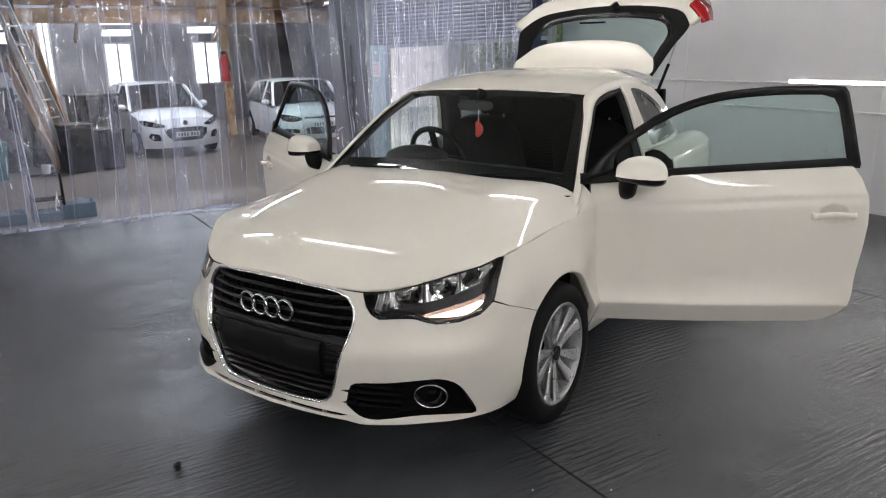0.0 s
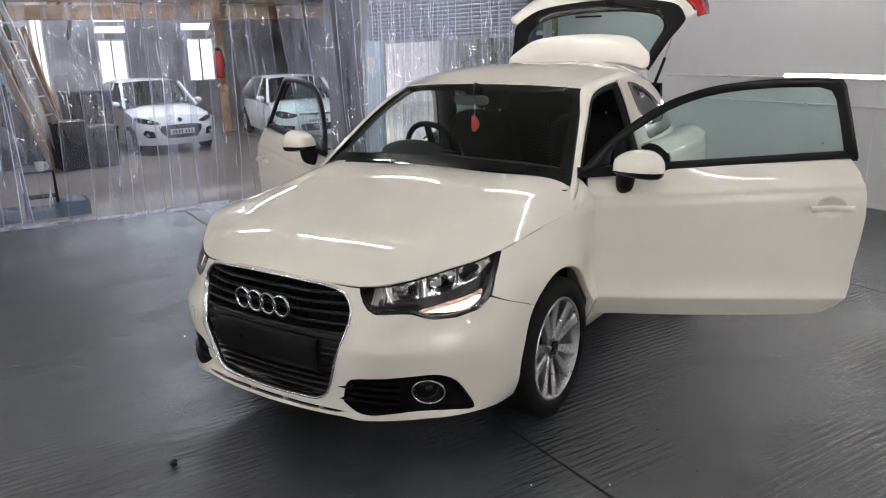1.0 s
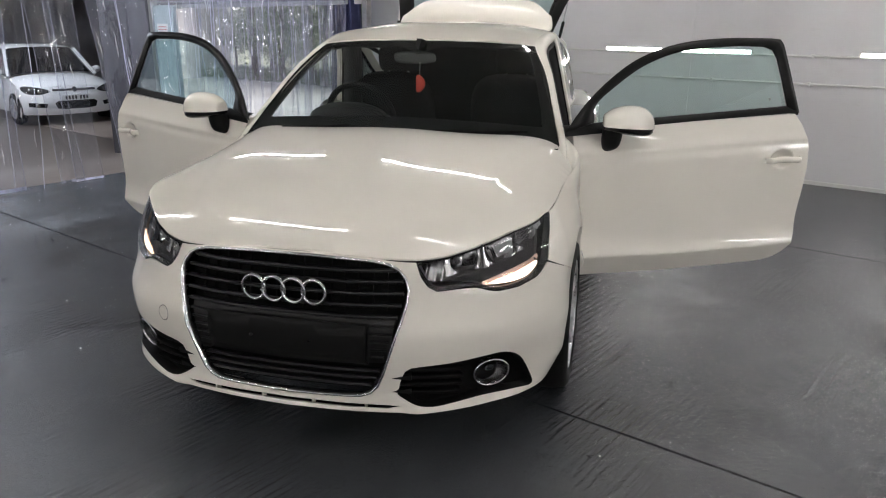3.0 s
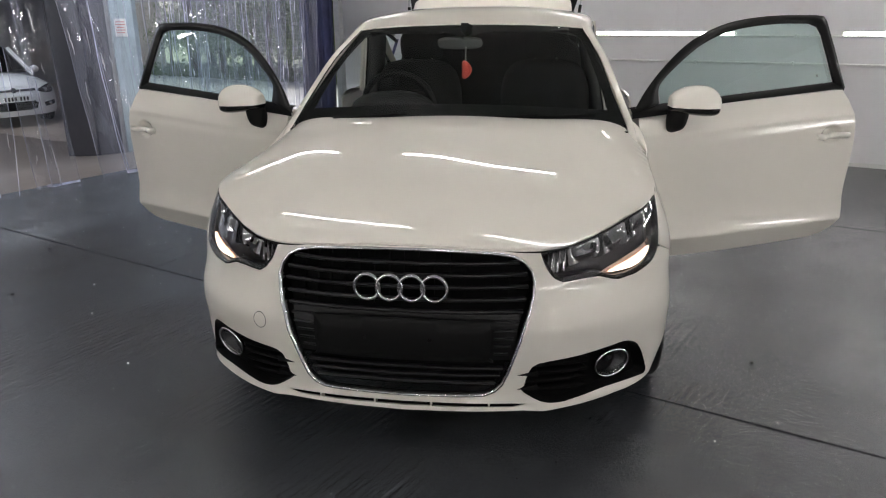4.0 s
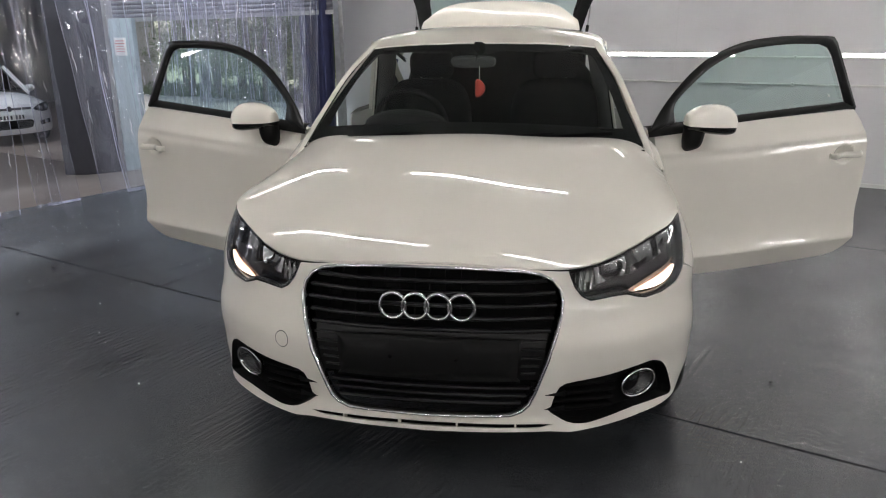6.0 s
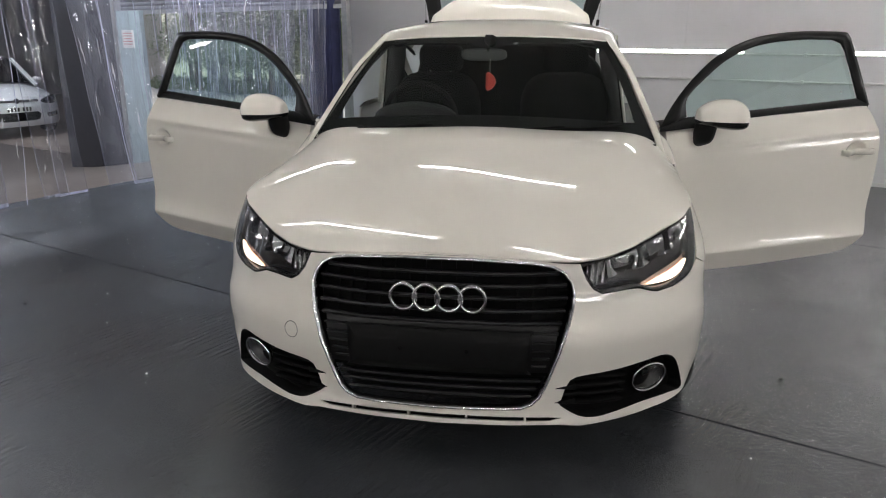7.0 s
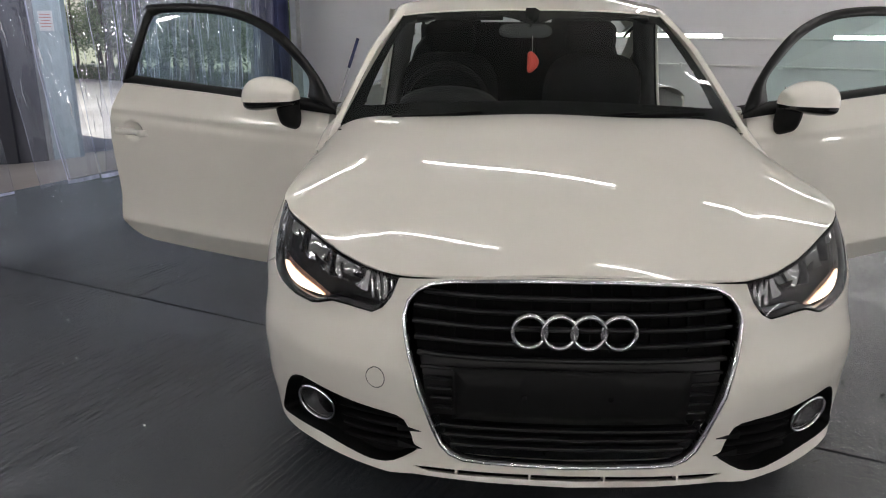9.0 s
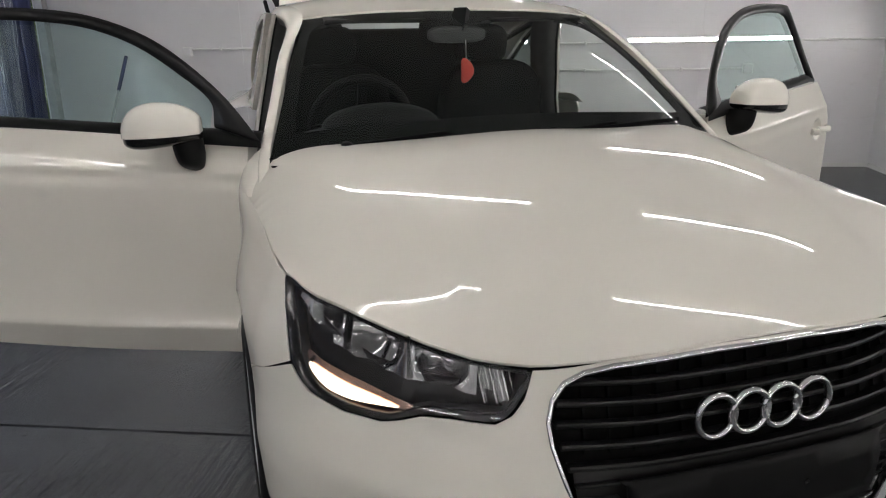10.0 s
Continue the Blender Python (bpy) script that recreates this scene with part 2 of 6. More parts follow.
def rod(p, q, r, bm=None, n=12, r2=None):
    bm = bm or bmesh.new()
    p, q = Vector(p), Vector(q)
    m = Matrix.Translation((p + q) / 2) @ (q - p).to_track_quat("Z", "Y").to_matrix().to_4x4()
    bmesh.ops.create_cone(bm, cap_ends=True, segments=n, radius1=r, radius2=r if r2 is None else r2, depth=(q - p).length, matrix=m)
    return bm


def lathe(profile, m, n=48, bm=None):
    """Turns (radius, height) pairs about the z axis of m."""
    bm = bm or bmesh.new()
    rings = []
    for r, h in profile:
        rings.append([bm.verts.new(m @ Vector((r * math.cos(2 * math.pi * k / n), r * math.sin(2 * math.pi * k / n), h))) for k in range(n)])
    for a, b in zip(rings, rings[1:]):
        for k in range(n):
            bm.faces.new((a[k], a[(k + 1) % n], b[(k + 1) % n], b[k]))
    return bm


def ball(m, size, bm=None, seg=20):
    bm = bm or bmesh.new()
    bmesh.ops.create_uvsphere(bm, u_segments=seg, v_segments=seg // 2 + 2, radius=1, matrix=m @ Matrix.Diagonal((*size, 1)))
    return bm


def curve3(pts, n=8):
    """Points along a smooth curve through pts."""
    p = [Vector(q) for q in pts]
    p = [2 * p[0] - p[1]] + p + [2 * p[-1] - p[-2]]
    out = []
    for a, b, c, d in zip(p, p[1:], p[2:], p[3:]):
        for k in range(n):
            t = k / n
            out.append(0.5 * (2 * b + (c - a) * t + (2 * a - 5 * b + 4 * c - d) * t * t + (3 * b - a - 3 * c + d) * t ** 3))
    return out + [p[-2]]


def lattice(name, rows, mat, parent, solid=0.0, label="", flip=False):
    """A smooth sheet through rows of points."""
    n = len(rows[0])
    verts = [v for r in rows for v in r]
    faces = []
    for i in range(len(rows) - 1):
        for j in range(n - 1):
            f = (i * n + j, i * n + j + 1, (i + 1) * n + j + 1, (i + 1) * n + j)
            faces.append(f[::-1] if flip else f)
    return link(name, verts, faces, mat, parent, solid=solid, label=label)


def inside(p, poly):
    x, y, c = p[0], p[1], False
    for (x0, y0), (x1, y1) in zip(poly, poly[1:] + poly[:1]):
        if (y0 > y) != (y1 > y) and x < (x1 - x0) * (y - y0) / (y1 - y0) + x0:
            c = not c
    return c


def finer(poly, step, closed=True):
    out = []
    ends = zip(poly, poly[1:] + poly[:1]) if closed else zip(poly, poly[1:])
    for p, q in ends:
        k = max(1, math.ceil(math.dist(p, q) / step))
        out += [(p[0] + (q[0] - p[0]) * i / k, p[1] + (q[1] - p[1]) * i / k) for i in range(k)]
    return out if closed else out + [tuple(poly[-1])]


def rounded(poly, n=4):
    """The closed polygon as a smooth curve through its corners."""
    p = [Vector((*q, 0)) for q in poly]
    out, k = [], len(p)
    for i in range(k):
        a, b, c, d = p[i - 1], p[i], p[(i + 1) % k], p[(i + 2) % k]
        for j in range(n):
            t = j / n
            v = 0.5 * (2 * b + (c - a) * t + (2 * a - 5 * b + 4 * c - d) * t * t + (3 * b - a - 3 * c + d) * t ** 3)
            out.append((v.x, v.y))
    return out


def inset(poly, w):
    """The polygon (counter-clockwise) drawn in by w."""
    out, k = [], len(poly)
    for i in range(k):
        a, b, c = Vector(poly[i - 1]), Vector(poly[i]), Vector(poly[(i + 1) % k])
        d, e = (b - a).normalized(), (c - b).normalized()
        n1, n2 = Vector((-d.y, d.x)), Vector((-e.y, e.x))
        m = (n1 + n2).normalized()
        out.append(tuple(b + m * w / max(0.5, m.dot(n1))))
    return out


def ccw(poly):
    return poly if sum(p[0] * q[1] - q[0] * p[1] for p, q in zip(poly, poly[1:] + poly[:1])) > 0 else poly[::-1]


def fill(outer, holes, step):
    """A fine triangulation of a flat region with holes."""
    from mathutils.geometry import delaunay_2d_cdt
    loops = [finer(outer, step)] + [finer(h, step) for h in holes]
    verts, edges = [], []
    for lp in loops:
        k = len(verts)
        verts += [Vector(p) for p in lp]
        edges += [(k + i, k + (i + 1) % len(lp)) for i in range(len(lp))]
    x0, x1 = min(p[0] for p in outer), max(p[0] for p in outer)
    y0, y1 = min(p[1] for p in outer), max(p[1] for p in outer)
    near = np.array([p for lp in loops for p in lp])
    for i in range(int((x1 - x0) / step) + 1):
        for j in range(int((y1 - y0) / step) + 1):
            p = (x0 + (i + 0.5 * (j % 2)) * step, y0 + j * step)
            if np.min(np.abs(near - p).max(axis=1)) > 0.45 * step and inside(p, outer) and not any(inside(p, h) for h in holes):
                verts.append(Vector(p))
    v, _, f, _, _, _ = delaunay_2d_cdt(verts, edges, [], 0, 1e-6)
    faces = []
    for t in f:
        c = (v[t[0]] + v[t[1]] + v[t[2]]) / 3
        if inside(c, outer) and not any(inside(c, h) for h in holes):
            e = (v[t[1]] - v[t[0]]).cross(v[t[2]] - v[t[0]])
            faces.append(tuple(t) if e > 0 else tuple(reversed(t)))
    return [(p.x, p.y) for p in v], faces


def panel_normal(surf, a, b, e=0.006):
    n = (surf(a + e, b) - surf(a - e, b)).cross(surf(a, b + e) - surf(a, b - e))
    return n.normalized()


def sheet(name, outer, holes, surf, mat, parent, step=0.02, solid=0.0, label="", soft=0.0):
    """The region laid on the surface surf(a, b), as a panel; soft: true surface normals over that reach."""
    pts, faces = fill(outer, holes, step)
    verts = [surf(*p) for p in pts]
    if not soft:
        return link(name, verts, faces, mat, parent, solid=solid, label=label)
    nrm = [panel_normal(surf, *p, soft) for p in pts]
    n = len(verts)
    norms = list(nrm)
    verts, faces = list(verts), list(faces)
    if solid:
        count = collections.Counter(tuple(sorted(e)) for f in faces for e in zip(f, f[1:] + f[:1]))
        rim = [e for f in faces for e in zip(f, f[1:] + f[:1]) if count[tuple(sorted(e))] == 1]
        front = list(faces)
        verts += [v - m * solid for v, m in zip(verts, nrm)]
        norms += [-m for m in nrm]
        faces += [tuple(n + i for i in reversed(f)) for f in front]
        for i, j in rim:
            out = ((verts[j] - verts[i]).cross(nrm[i])).normalized()
            k = len(verts)
            roll = (out + nrm[i]).normalized()
            verts += [verts[i], verts[j], verts[n + j], verts[n + i]]
            norms += [roll, roll, out, out]
            faces.append((k + 1, k, k + 3, k + 2))
    ob = link(name, verts, faces, mat, parent, label=label)
    ob.data.normals_split_custom_set_from_vertices([tuple(v) for v in norms])
    return ob


def collar(name, poly, surf, deep, mat, parent, label=""):
    """The wall round an opening: from the surface to another one behind it."""
    p = finer(poly, 0.02)
    n = len(p)
    verts = [surf(*q) for q in p] + [deep(*q) for q in p]
    faces = [(i, (i + 1) % n, n + (i + 1) % n, n + i) for i in range(n)]
    return link(name, verts, faces, mat, parent, label=label)


def band(name, outer, inner, surf, proud, mat, parent, label=""):
    """A raised moulding between two closed curves with as many points."""
    n = len(outer)
    mid = [((a[0] + b[0]) / 2, (a[1] + b[1]) / 2) for a, b in zip(outer, inner)]
    rings = [[surf(*p, -0.012) for p in outer], [surf(*p, proud * 0.7) for p in outer], [surf(*p, proud) for p in mid],
             [surf(*p, proud * 0.7) for p in inner], [surf(*p, -0.02) for p in inner]]
    verts = [v for r in rings for v in r]
    faces = [(k * n + i, k * n + (i + 1) % n, (k + 1) * n + (i + 1) % n, (k + 1) * n + i) for k in range(4) for i in range(n)]
    return link(name, verts, faces, mat, parent, label=label)


def dome(points, guides=()):
    """A smooth height z(x, y) through the points and near the guides, mirrored in x (thin plate)."""
    pts = [(*p, 2e-4) for p in points] + [(*p, 6e-3) for p in guides]
    pts += [(-p[0], *p[1:]) for p in pts if p[0] > 1e-4]
    xy, z = np.array([p[:2] for p in pts]), np.array([p[2] for p in pts])
    d = np.linalg.norm(xy[:, None] - xy[None], axis=2)
    k = np.where(d > 0, d * d * np.log(np.maximum(d, 1e-9)), 0) + np.diag([p[3] for p in pts])
    q = np.hstack([np.ones((len(pts), 1)), xy])
    w = np.linalg.solve(np.block([[k, q], [q.T, np.zeros((3, 3))]]), np.concatenate([z, np.zeros(3)]))

    def height(x, y):
        r = np.hypot(xy[:, 0] - x, xy[:, 1] - y)
        return float((np.where(r > 0, r * r * np.log(np.maximum(r, 1e-9)), 0) * w[:-3]).sum() + w[-3] + w[-2] * x + w[-1] * y)
    return height

# ---- the booth ----
TURN_ROOM = pose(0, 0, 0, 0, 0, -24)
U0, U1, V0, V1, TOP = -5.05, 2.8, -4.6, 6.2, 2.41


def slab(name, u0, u1, v0, v1, z0, z1, mat, label, category="wall", kind="structure", bevel=0.0):
    """A straight piece of the building, along the booth's axes."""
    bm = box(pose((u0 + u1) / 2, (v0 + v1) / 2, (z0 + z1) / 2), (u1 - u0, v1 - v0, z1 - z0))
    ob = part(name, bm, mat, None, smooth=False, bevel=bevel)
    ob.matrix_world = TURN_ROOM
    return tagged(ob, label, category, "", kind)


# floor: poured bays with thin open joints between them
JOINTS_V = (V0, 0.89, 3.87, V1)
bm = bmesh.new()
for v0, v1 in zip(JOINTS_V, JOINTS_V[1:]):
    box(pose((U0 + 5.5) / 2, (v0 + v1) / 2, -0.05), (5.5 - U0 + 0.4, v1 - v0 - 0.013, 0.1), bm)
floor = part("floor", bm, FLOOR, smooth=False)
floor.matrix_world = TURN_ROOM
tagged(floor, "grey painted concrete floor with tamped ridges and cracks", "floor", "", "structure")
slab("floor_joint", U0 - 0.2, 5.6, V0, V1, -0.12, -0.012, DARK, "dark dirt-filled joints between the floor bays", "floor")

slab("wall_back", -5.45, U1 + 0.1, V1, V1 + 0.12, 0, TOP, WALL, "white plastic-clad back wall of the booth")
slab("wall_side", U1, U1 + 0.12, 1.6, V1, 0, TOP, WALL, "white plastic-clad side wall of the booth")
slab("wall_return", U1 + 0.12, 5.6, 1.6, 1.72, 0, TOP, WALL, "white return wall of the booth")
slab("wall_far_side", 5.5, 5.62, V0, 1.6, 0, TOP, WALL, "white side wall beside the entrance")
slab("wall_front", U0 - 0.1, 5.62, V0 - 0.12, V0, 0, TOP, WALL, "white front wall of the booth")
slab("ceiling", U0 - 0.3, 5.7, V0 - 0.2, V1 + 0.2, TOP, TOP + 0.1, CEILING, "pale grey boarded ceiling of the booth", "ceiling")
slab("baseboard", -5.45, U1, V1 - 0.02, V1 - 0.002, 0.0, 0.035, SIGN, "thin white sealing strip at the wall's foot", "trim")
slab("baseboard", U1 - 0.02, U1 - 0.002, 1.6, V1 - 0.02, 0.0, 0.035, SIGN, "thin white sealing strip at the wall's foot", "trim")
for u in (-3.3, -1.05, 1.2):
    slab("trim", u - 0.02, u + 0.02, V1 - 0.006, V1 - 0.001, 0.04, TOP, WALL, "white joint strip between wall panels", "trim")
for v in (3.9,):
    slab("trim", U1 - 0.006, U1 - 0.001, v - 0.02, v + 0.02, 0.04, TOP, WALL, "white joint strip between wall panels", "trim")


def trunking(z, u0, u1):
    """White conduit along the back wall with clips."""
    t = thing("cable_trunking", "thin white cable conduit clipped along the white wall", "conduit", "conduits on the wall")
    part("channel", rod((u0, V1 - 0.022, z), (u1, V1 - 0.022, z), 0.011), SIGN, t)
    for k in range(int((u1 - u0) / 0.9) + 1):
        part("clip", box(pose(u0 + 0.3 + k * 0.9, V1 - 0.02, z), (0.025, 0.035, 0.04)), SIGN, t, bevel=0.004, smooth=False)
    t.matrix_world = TURN_ROOM
    return t


trunking(1.175, -3.8, U1 - 0.01)
trunking(0.925, -2.9, 1.55)


def socket_box(u, z):
    t = thing("junction_box", "small white junction box on the wall at the conduit's end", "junction box", "wall boxes")
    part("box", box(pose(u, V1 - 0.03, z), (0.09, 0.055, 0.09)), SIGN, t, bevel=0.008, smooth=False)
    part("cover", box(pose(u, V1 - 0.06, z), (0.075, 0.006, 0.075)), WALL, t, bevel=0.002, smooth=False)
    t.matrix_world = TURN_ROOM


socket_box(-3.84, 1.155)
socket_box(1.6, 0.925)


def led_batten(m, length, r=0.012):
    """A slim batten with end caps and a bare glowing tube; it faces down its own -z."""
    t = thing("led_batten", "slim white LED tube light, switched on", "tube light", "tube lights")
    part("housing", box(pose(0, 0, -0.012), (length, 0.03, 0.024)), SIGN, t, bevel=0.004, smooth=False)
    part("tube", rod((-length / 2 + 0.02, 0, -0.036), (length / 2 - 0.02, 0, -0.022 - r), r), TUBE, t, "glowing white tube")
    for s in (-1, 1):
        part("end_cap", box(pose(s * (length / 2 - 0.01), 0, -0.03), (0.02, 0.032, 0.036)), SIGN, t, bevel=0.003, smooth=False)
    t.matrix_world = m
    return t



def wall_batten(m, length):
    """A slim lamp on the wall: a rounded diffuser sunk between the lips of its housing; it faces down its own -z."""
    t = thing("led_batten", "slim white LED light along the white wall, switched on", "tube light", "wall lights")
    part("back_plate", box(pose(0, 0, -0.010), (length, 0.040, 0.020)), SIGN, t, bevel=0.003, smooth=False)
    for s in (-1, 1):
        part("lip", box(pose(0, s * 0.018, -0.027), (length, 0.004, 0.014)), SIGN, t, smooth=False)
        part("end_cap", box(pose(s * (length / 2 + 0.008), 0, -0.018), (0.016, 0.040, 0.036)), SIGN, t, bevel=0.003, smooth=False)
    rows = [[Vector((x, 0.016 * math.sin(k * 0.4), -0.020 - 0.013 * math.cos(k * 0.4))) for x in (-length / 2, length / 2)] for k in range(-4, 5)]
    lattice("diffuser", rows, WALL_TUBE, t, label="glowing white diffuser")
    t.matrix_world = m
    return t


for u0, u1 in ((-1.95, -0.45), (0.5, 2.02)):
    wall_batten(TURN_ROOM @ pose((u0 + u1) / 2, V1 - 0.002, 1.195) @ pose(0, 0, 0, -90), u1 - u0)
for v0, v1 in ((2.2, 3.7), (4.1, 5.6)):        # along the side wall
    wall_batten(TURN_ROOM @ pose(U1 - 0.002, (v0 + v1) / 2, 1.185, 0, 0, -90) @ pose(0, 0, 0, -90), v1 - v0)
for v0 in (-0.05, -1.75, -3.4):
    wall_batten(TURN_ROOM @ pose(5.498, v0 + .75, 1.185, 0, 0, -90) @ pose(0, 0, 0, -90), 1.5)
for u0 in (-3.6, -1.2, 1.2, 3.4):              # along the front wall
    wall_batten(TURN_ROOM @ pose(u0 + .75, V0 + 0.002, 1.185, 0, 0, 180) @ pose(0, 0, 0, -90), 1.5)
ROWS = pose(0, 0, 0, 0, 0, -21.8)              # rows of lamps across the ceiling
for v, lean, row in ((-2.75, 0, (-3.6, -1.3, 1.0, 3.3)), (-0.95, 0, (-3.6, -1.3, 1.0, 3.3)), (0.82, 7, (-3.66, -1.38, 0.87)),
                     (2.50, 0, (-3.3, -1.02, 1.27)), (4.75, 0, (-3.2, -0.91, 1.38))):
    for u in row:
        led_batten(ROWS @ pose(u, v + u * math.tan(radians(lean)), TOP - 0.002, 0, 0, lean), 1.57)

for u, v in ((3.35, 0.8), (4.85, 0.35)):         # two across the others, by the entrance
    led_batten(TURN_ROOM @ pose(u, v, TOP - 0.002, 0, 0, 90), 1.5)


def pvc_curtain():
    """Overlapping clear strips on a rail, each a little bowed, some swung aside."""
    t = thing("strip_curtain", "clear rippled PVC strip curtain hanging from a steel rail", "strip curtain")
    part("rail", box(pose(U0, 0.9, TOP - 0.03), (0.05, 9.0, 0.05)), STEEL, t, smooth=False)
    rnd = random.Random(5)
    for v, end, back in ((-3.4, 5.15, 0.0), (3.3, 5.2, -0.09)):      # bunched in two layers towards its end
        while v < end:
            w, lean, ph = rnd.uniform(0.19, 0.33), rnd.uniform(-0.05, 0.05), rnd.uniform(0, 6)
            if rnd.random() < 0.28:
                lean = rnd.uniform(-0.22, 0.22)
            parted = back == 0 and 1.5 < v < 2.75       # pushed apart here, hanging askew
            if parted:
                lean = rnd.uniform(0.12, 0.30)
            foot, bow = rnd.uniform(0.002, 0.02), rnd.uniform(-0.03, 0.03)
            off = back + rnd.uniform(-0.06, 0.06)

            def at(j, z):
                k = 1 - z / TOP
                x = j - 0.5
                return Vector((U0 + off + bow * (1 - 4 * x * x) + 0.02 * x * math.sin(1.3 * z + ph) + 0.045 * k * math.sin(2 * z + ph) + 0.006 * math.sin(9 * z + 3 * j + ph),
                               v + w * j + lean * k + 0.02 * k * math.sin(1.7 * z + 2 * ph), z))
            zs = [TOP - 0.06 - (TOP - 0.06 - foot) * i / 30 for i in range(31)]
            strip = lattice("strip", [[at(j / 8, z) for j in range(9)] for z in zs], PVC, t)
            for j in (0.0, 1.0):
                d = 0.006 / w * (1 if j == 0 else -1)
                lattice("cut_edge", [[at(j, z) + Vector((0.002, 0, 0)), at(j + d, z) + Vector((0.002, 0, 0))] for z in zs], PVC_EDGE, strip)
            lattice("scuffed_foot", [[at(j / 8, foot + h) + Vector((0.003, 0, 0)) for j in range(9)] for h in (0.0, 0.012, rnd.uniform(0.02, 0.035))], PVC_FOOT, strip)
            # short wavy white slivers drawn on as the tubes' reflections
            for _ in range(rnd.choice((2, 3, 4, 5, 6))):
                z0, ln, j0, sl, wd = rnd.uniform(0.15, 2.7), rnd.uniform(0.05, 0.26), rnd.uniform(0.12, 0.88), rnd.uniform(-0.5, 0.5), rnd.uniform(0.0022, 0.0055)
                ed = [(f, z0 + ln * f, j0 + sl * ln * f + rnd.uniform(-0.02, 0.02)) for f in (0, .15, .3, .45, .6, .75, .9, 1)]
                lattice("tube_glint", [[at(j + o * wd / w * (0.3 + math.sin(math.pi * f)), z) + Vector((0.004 + 0.002 * (o == 0), 0, 0)) for o in (-1, 0, 1)] for f, z, j in ed], GLINT, strip)
            v += w * (rnd.uniform(1.0, 1.3) if parted else rnd.uniform(0.66, 0.9))
    t.matrix_world = TURN_ROOM
    return t


pvc_curtain()


def gathered_sheet():
    """The dark sheet drawn together at the curtain's end, in upright folds."""
    t = thing("gathered_curtain", "dark blue plastic curtain drawn together in upright folds", "curtain")
    rows = []
    for i in range(16):
        z = TOP - 0.02 - (TOP - 0.06) * i / 15
        rows.append([(U0 - 0.05 - 0.42 * j / 40 + 0.02 * math.sin(z), 5.55 + 0.07 * math.sin(j * 1.35) + 0.03 * math.sin(j * 0.6 + z), z) for j in range(41)])
    lattice("sheet", rows, BLUE_SHEET, t, solid=0.004)
    t.matrix_world = TURN_ROOM


gathered_sheet()


def leaning_pole():
    t = thing("broom_handle", "blue-topped thin pole leaning against the white wall", "pole")
    part("pole", rod((-4.72, V1 - 0.42, 0.0), (-4.50, V1 - 0.03, 1.12), 0.012), STEEL, t)
    part("grip", rod((-4.565, V1 - 0.146, 0.787), (-4.50, V1 - 0.03, 1.12), 0.018), BLUE_SHEET, t, "dark blue grip")
    t.matrix_world = TURN_ROOM


leaning_pole()


def floor_crack(u, v, ends, seed):
    """A ragged dark crack that runs off a joint."""
    rnd = random.Random(seed)
    pts, (du, dv) = [], ends
    for k in range(15):
        f = k / 14
        pts.append((u + du * f + rnd.uniform(-.012, .012), v + dv * f, .0045 * (1 - .7 * f) * rnd.uniform(.4, 1.2)))
    ob = lattice("floor_crack", [[Vector((x - w, y, .0012)) for x, y, w in pts], [Vector((x + w, y, .0012)) for x, y, w in pts]], DARK, None)
    ob.matrix_world = TURN_ROOM
    tagged(ob, "thin dark ragged crack in the painted floor", "crack", "", "structure")


floor_crack(-2.47, .9, (-.05, .62), 1)
floor_crack(1.95, .88, (.03, -.4), 2)


def crumb(u, v, r, mat, label):
    """A bit of dirt or grit lying on the floor."""
    bm = ball(pose(u, v, r * .45), (r, r * .8, r * .55), None, 12)
    for q in bm.verts:
        q.co += Vector((noise.noise(q.co * 60), noise.noise(q.co * 60 + Vector((5, 0, 0))), abs(noise.noise(q.co * 60 + Vector((0, 5, 0)))))) * r * .5
    ob = part("floor_crumb", bm, mat, None)
    ob.matrix_world = TURN_ROOM
    tagged(ob, label, "debris", "bits on the floor")


crumb(-.09, -.37, .022, BLACK, "dark crumbly lump of dirt on the grey floor")
for u, v, r in ((-3.26, 1.33, .008), (-3.37, .78, .011), (-2.74, .2, .010), (.79, 1.39, .009), (.66, 1.45, .006), (-2.3, .62, .007), (.4, .3, .005)):
    crumb(u, v, r, BLACK, "small dark speck of dirt on the grey floor")
for u, v, r in ((-2.51, .53, .004), (-1.47, .01, .005), (-2.13, .27, .0035), (.81, .70, .0035), (.97, .94, .003)):
    crumb(u, v, r, SIGN, "small white bit of grit on the grey floor")

# ---- the cream hatchback ----
PLAN = [(0, -.012), (.2, -.004), (.36, .018), (.467, .045), (.58, .105), (.68, .185), (.755, .28), (.803, .39), (.828, .54), (.845, .82),
        (.848, 1.25), (.865, 1.8), (.868, 2.4), (.86, 2.75), (.82, 3.2), (.72, 3.48), (.5, 3.62), (0, 3.66)]
LINE = np.array([(p.x, p.y) for p in curve3([(x, y, 0) for x, y in PLAN], 12)])
RUN = np.concatenate([[0], np.cumsum(np.hypot(*np.diff(LINE, axis=0).T))])
# how far the skin stands off the plan line, by height: nose, wing, flank
NOSE = [(.10, -.06), (.14, -.03), (.18, -.004), (.22, -.004), (.27, -.018), (.36, -.012), (.42, -.002), (.47, 0), (.49, -.003), (.51, -.013), (.53, -.026),
        (.55, -.036), (.58, -.047), (.615, -.055), (.69, -.083), (.75, -.105), (.9, -.17)]
WING = [(.10, -.09), (.16, -.05), (.22, -.03), (.30, -.008), (.43, 0), (.53, -.012), (.62, -.012), (.70, -.013), (.75, -.022), (.79, -.037), (.815, -.052), (.84, -.075), (.9, -.14)]
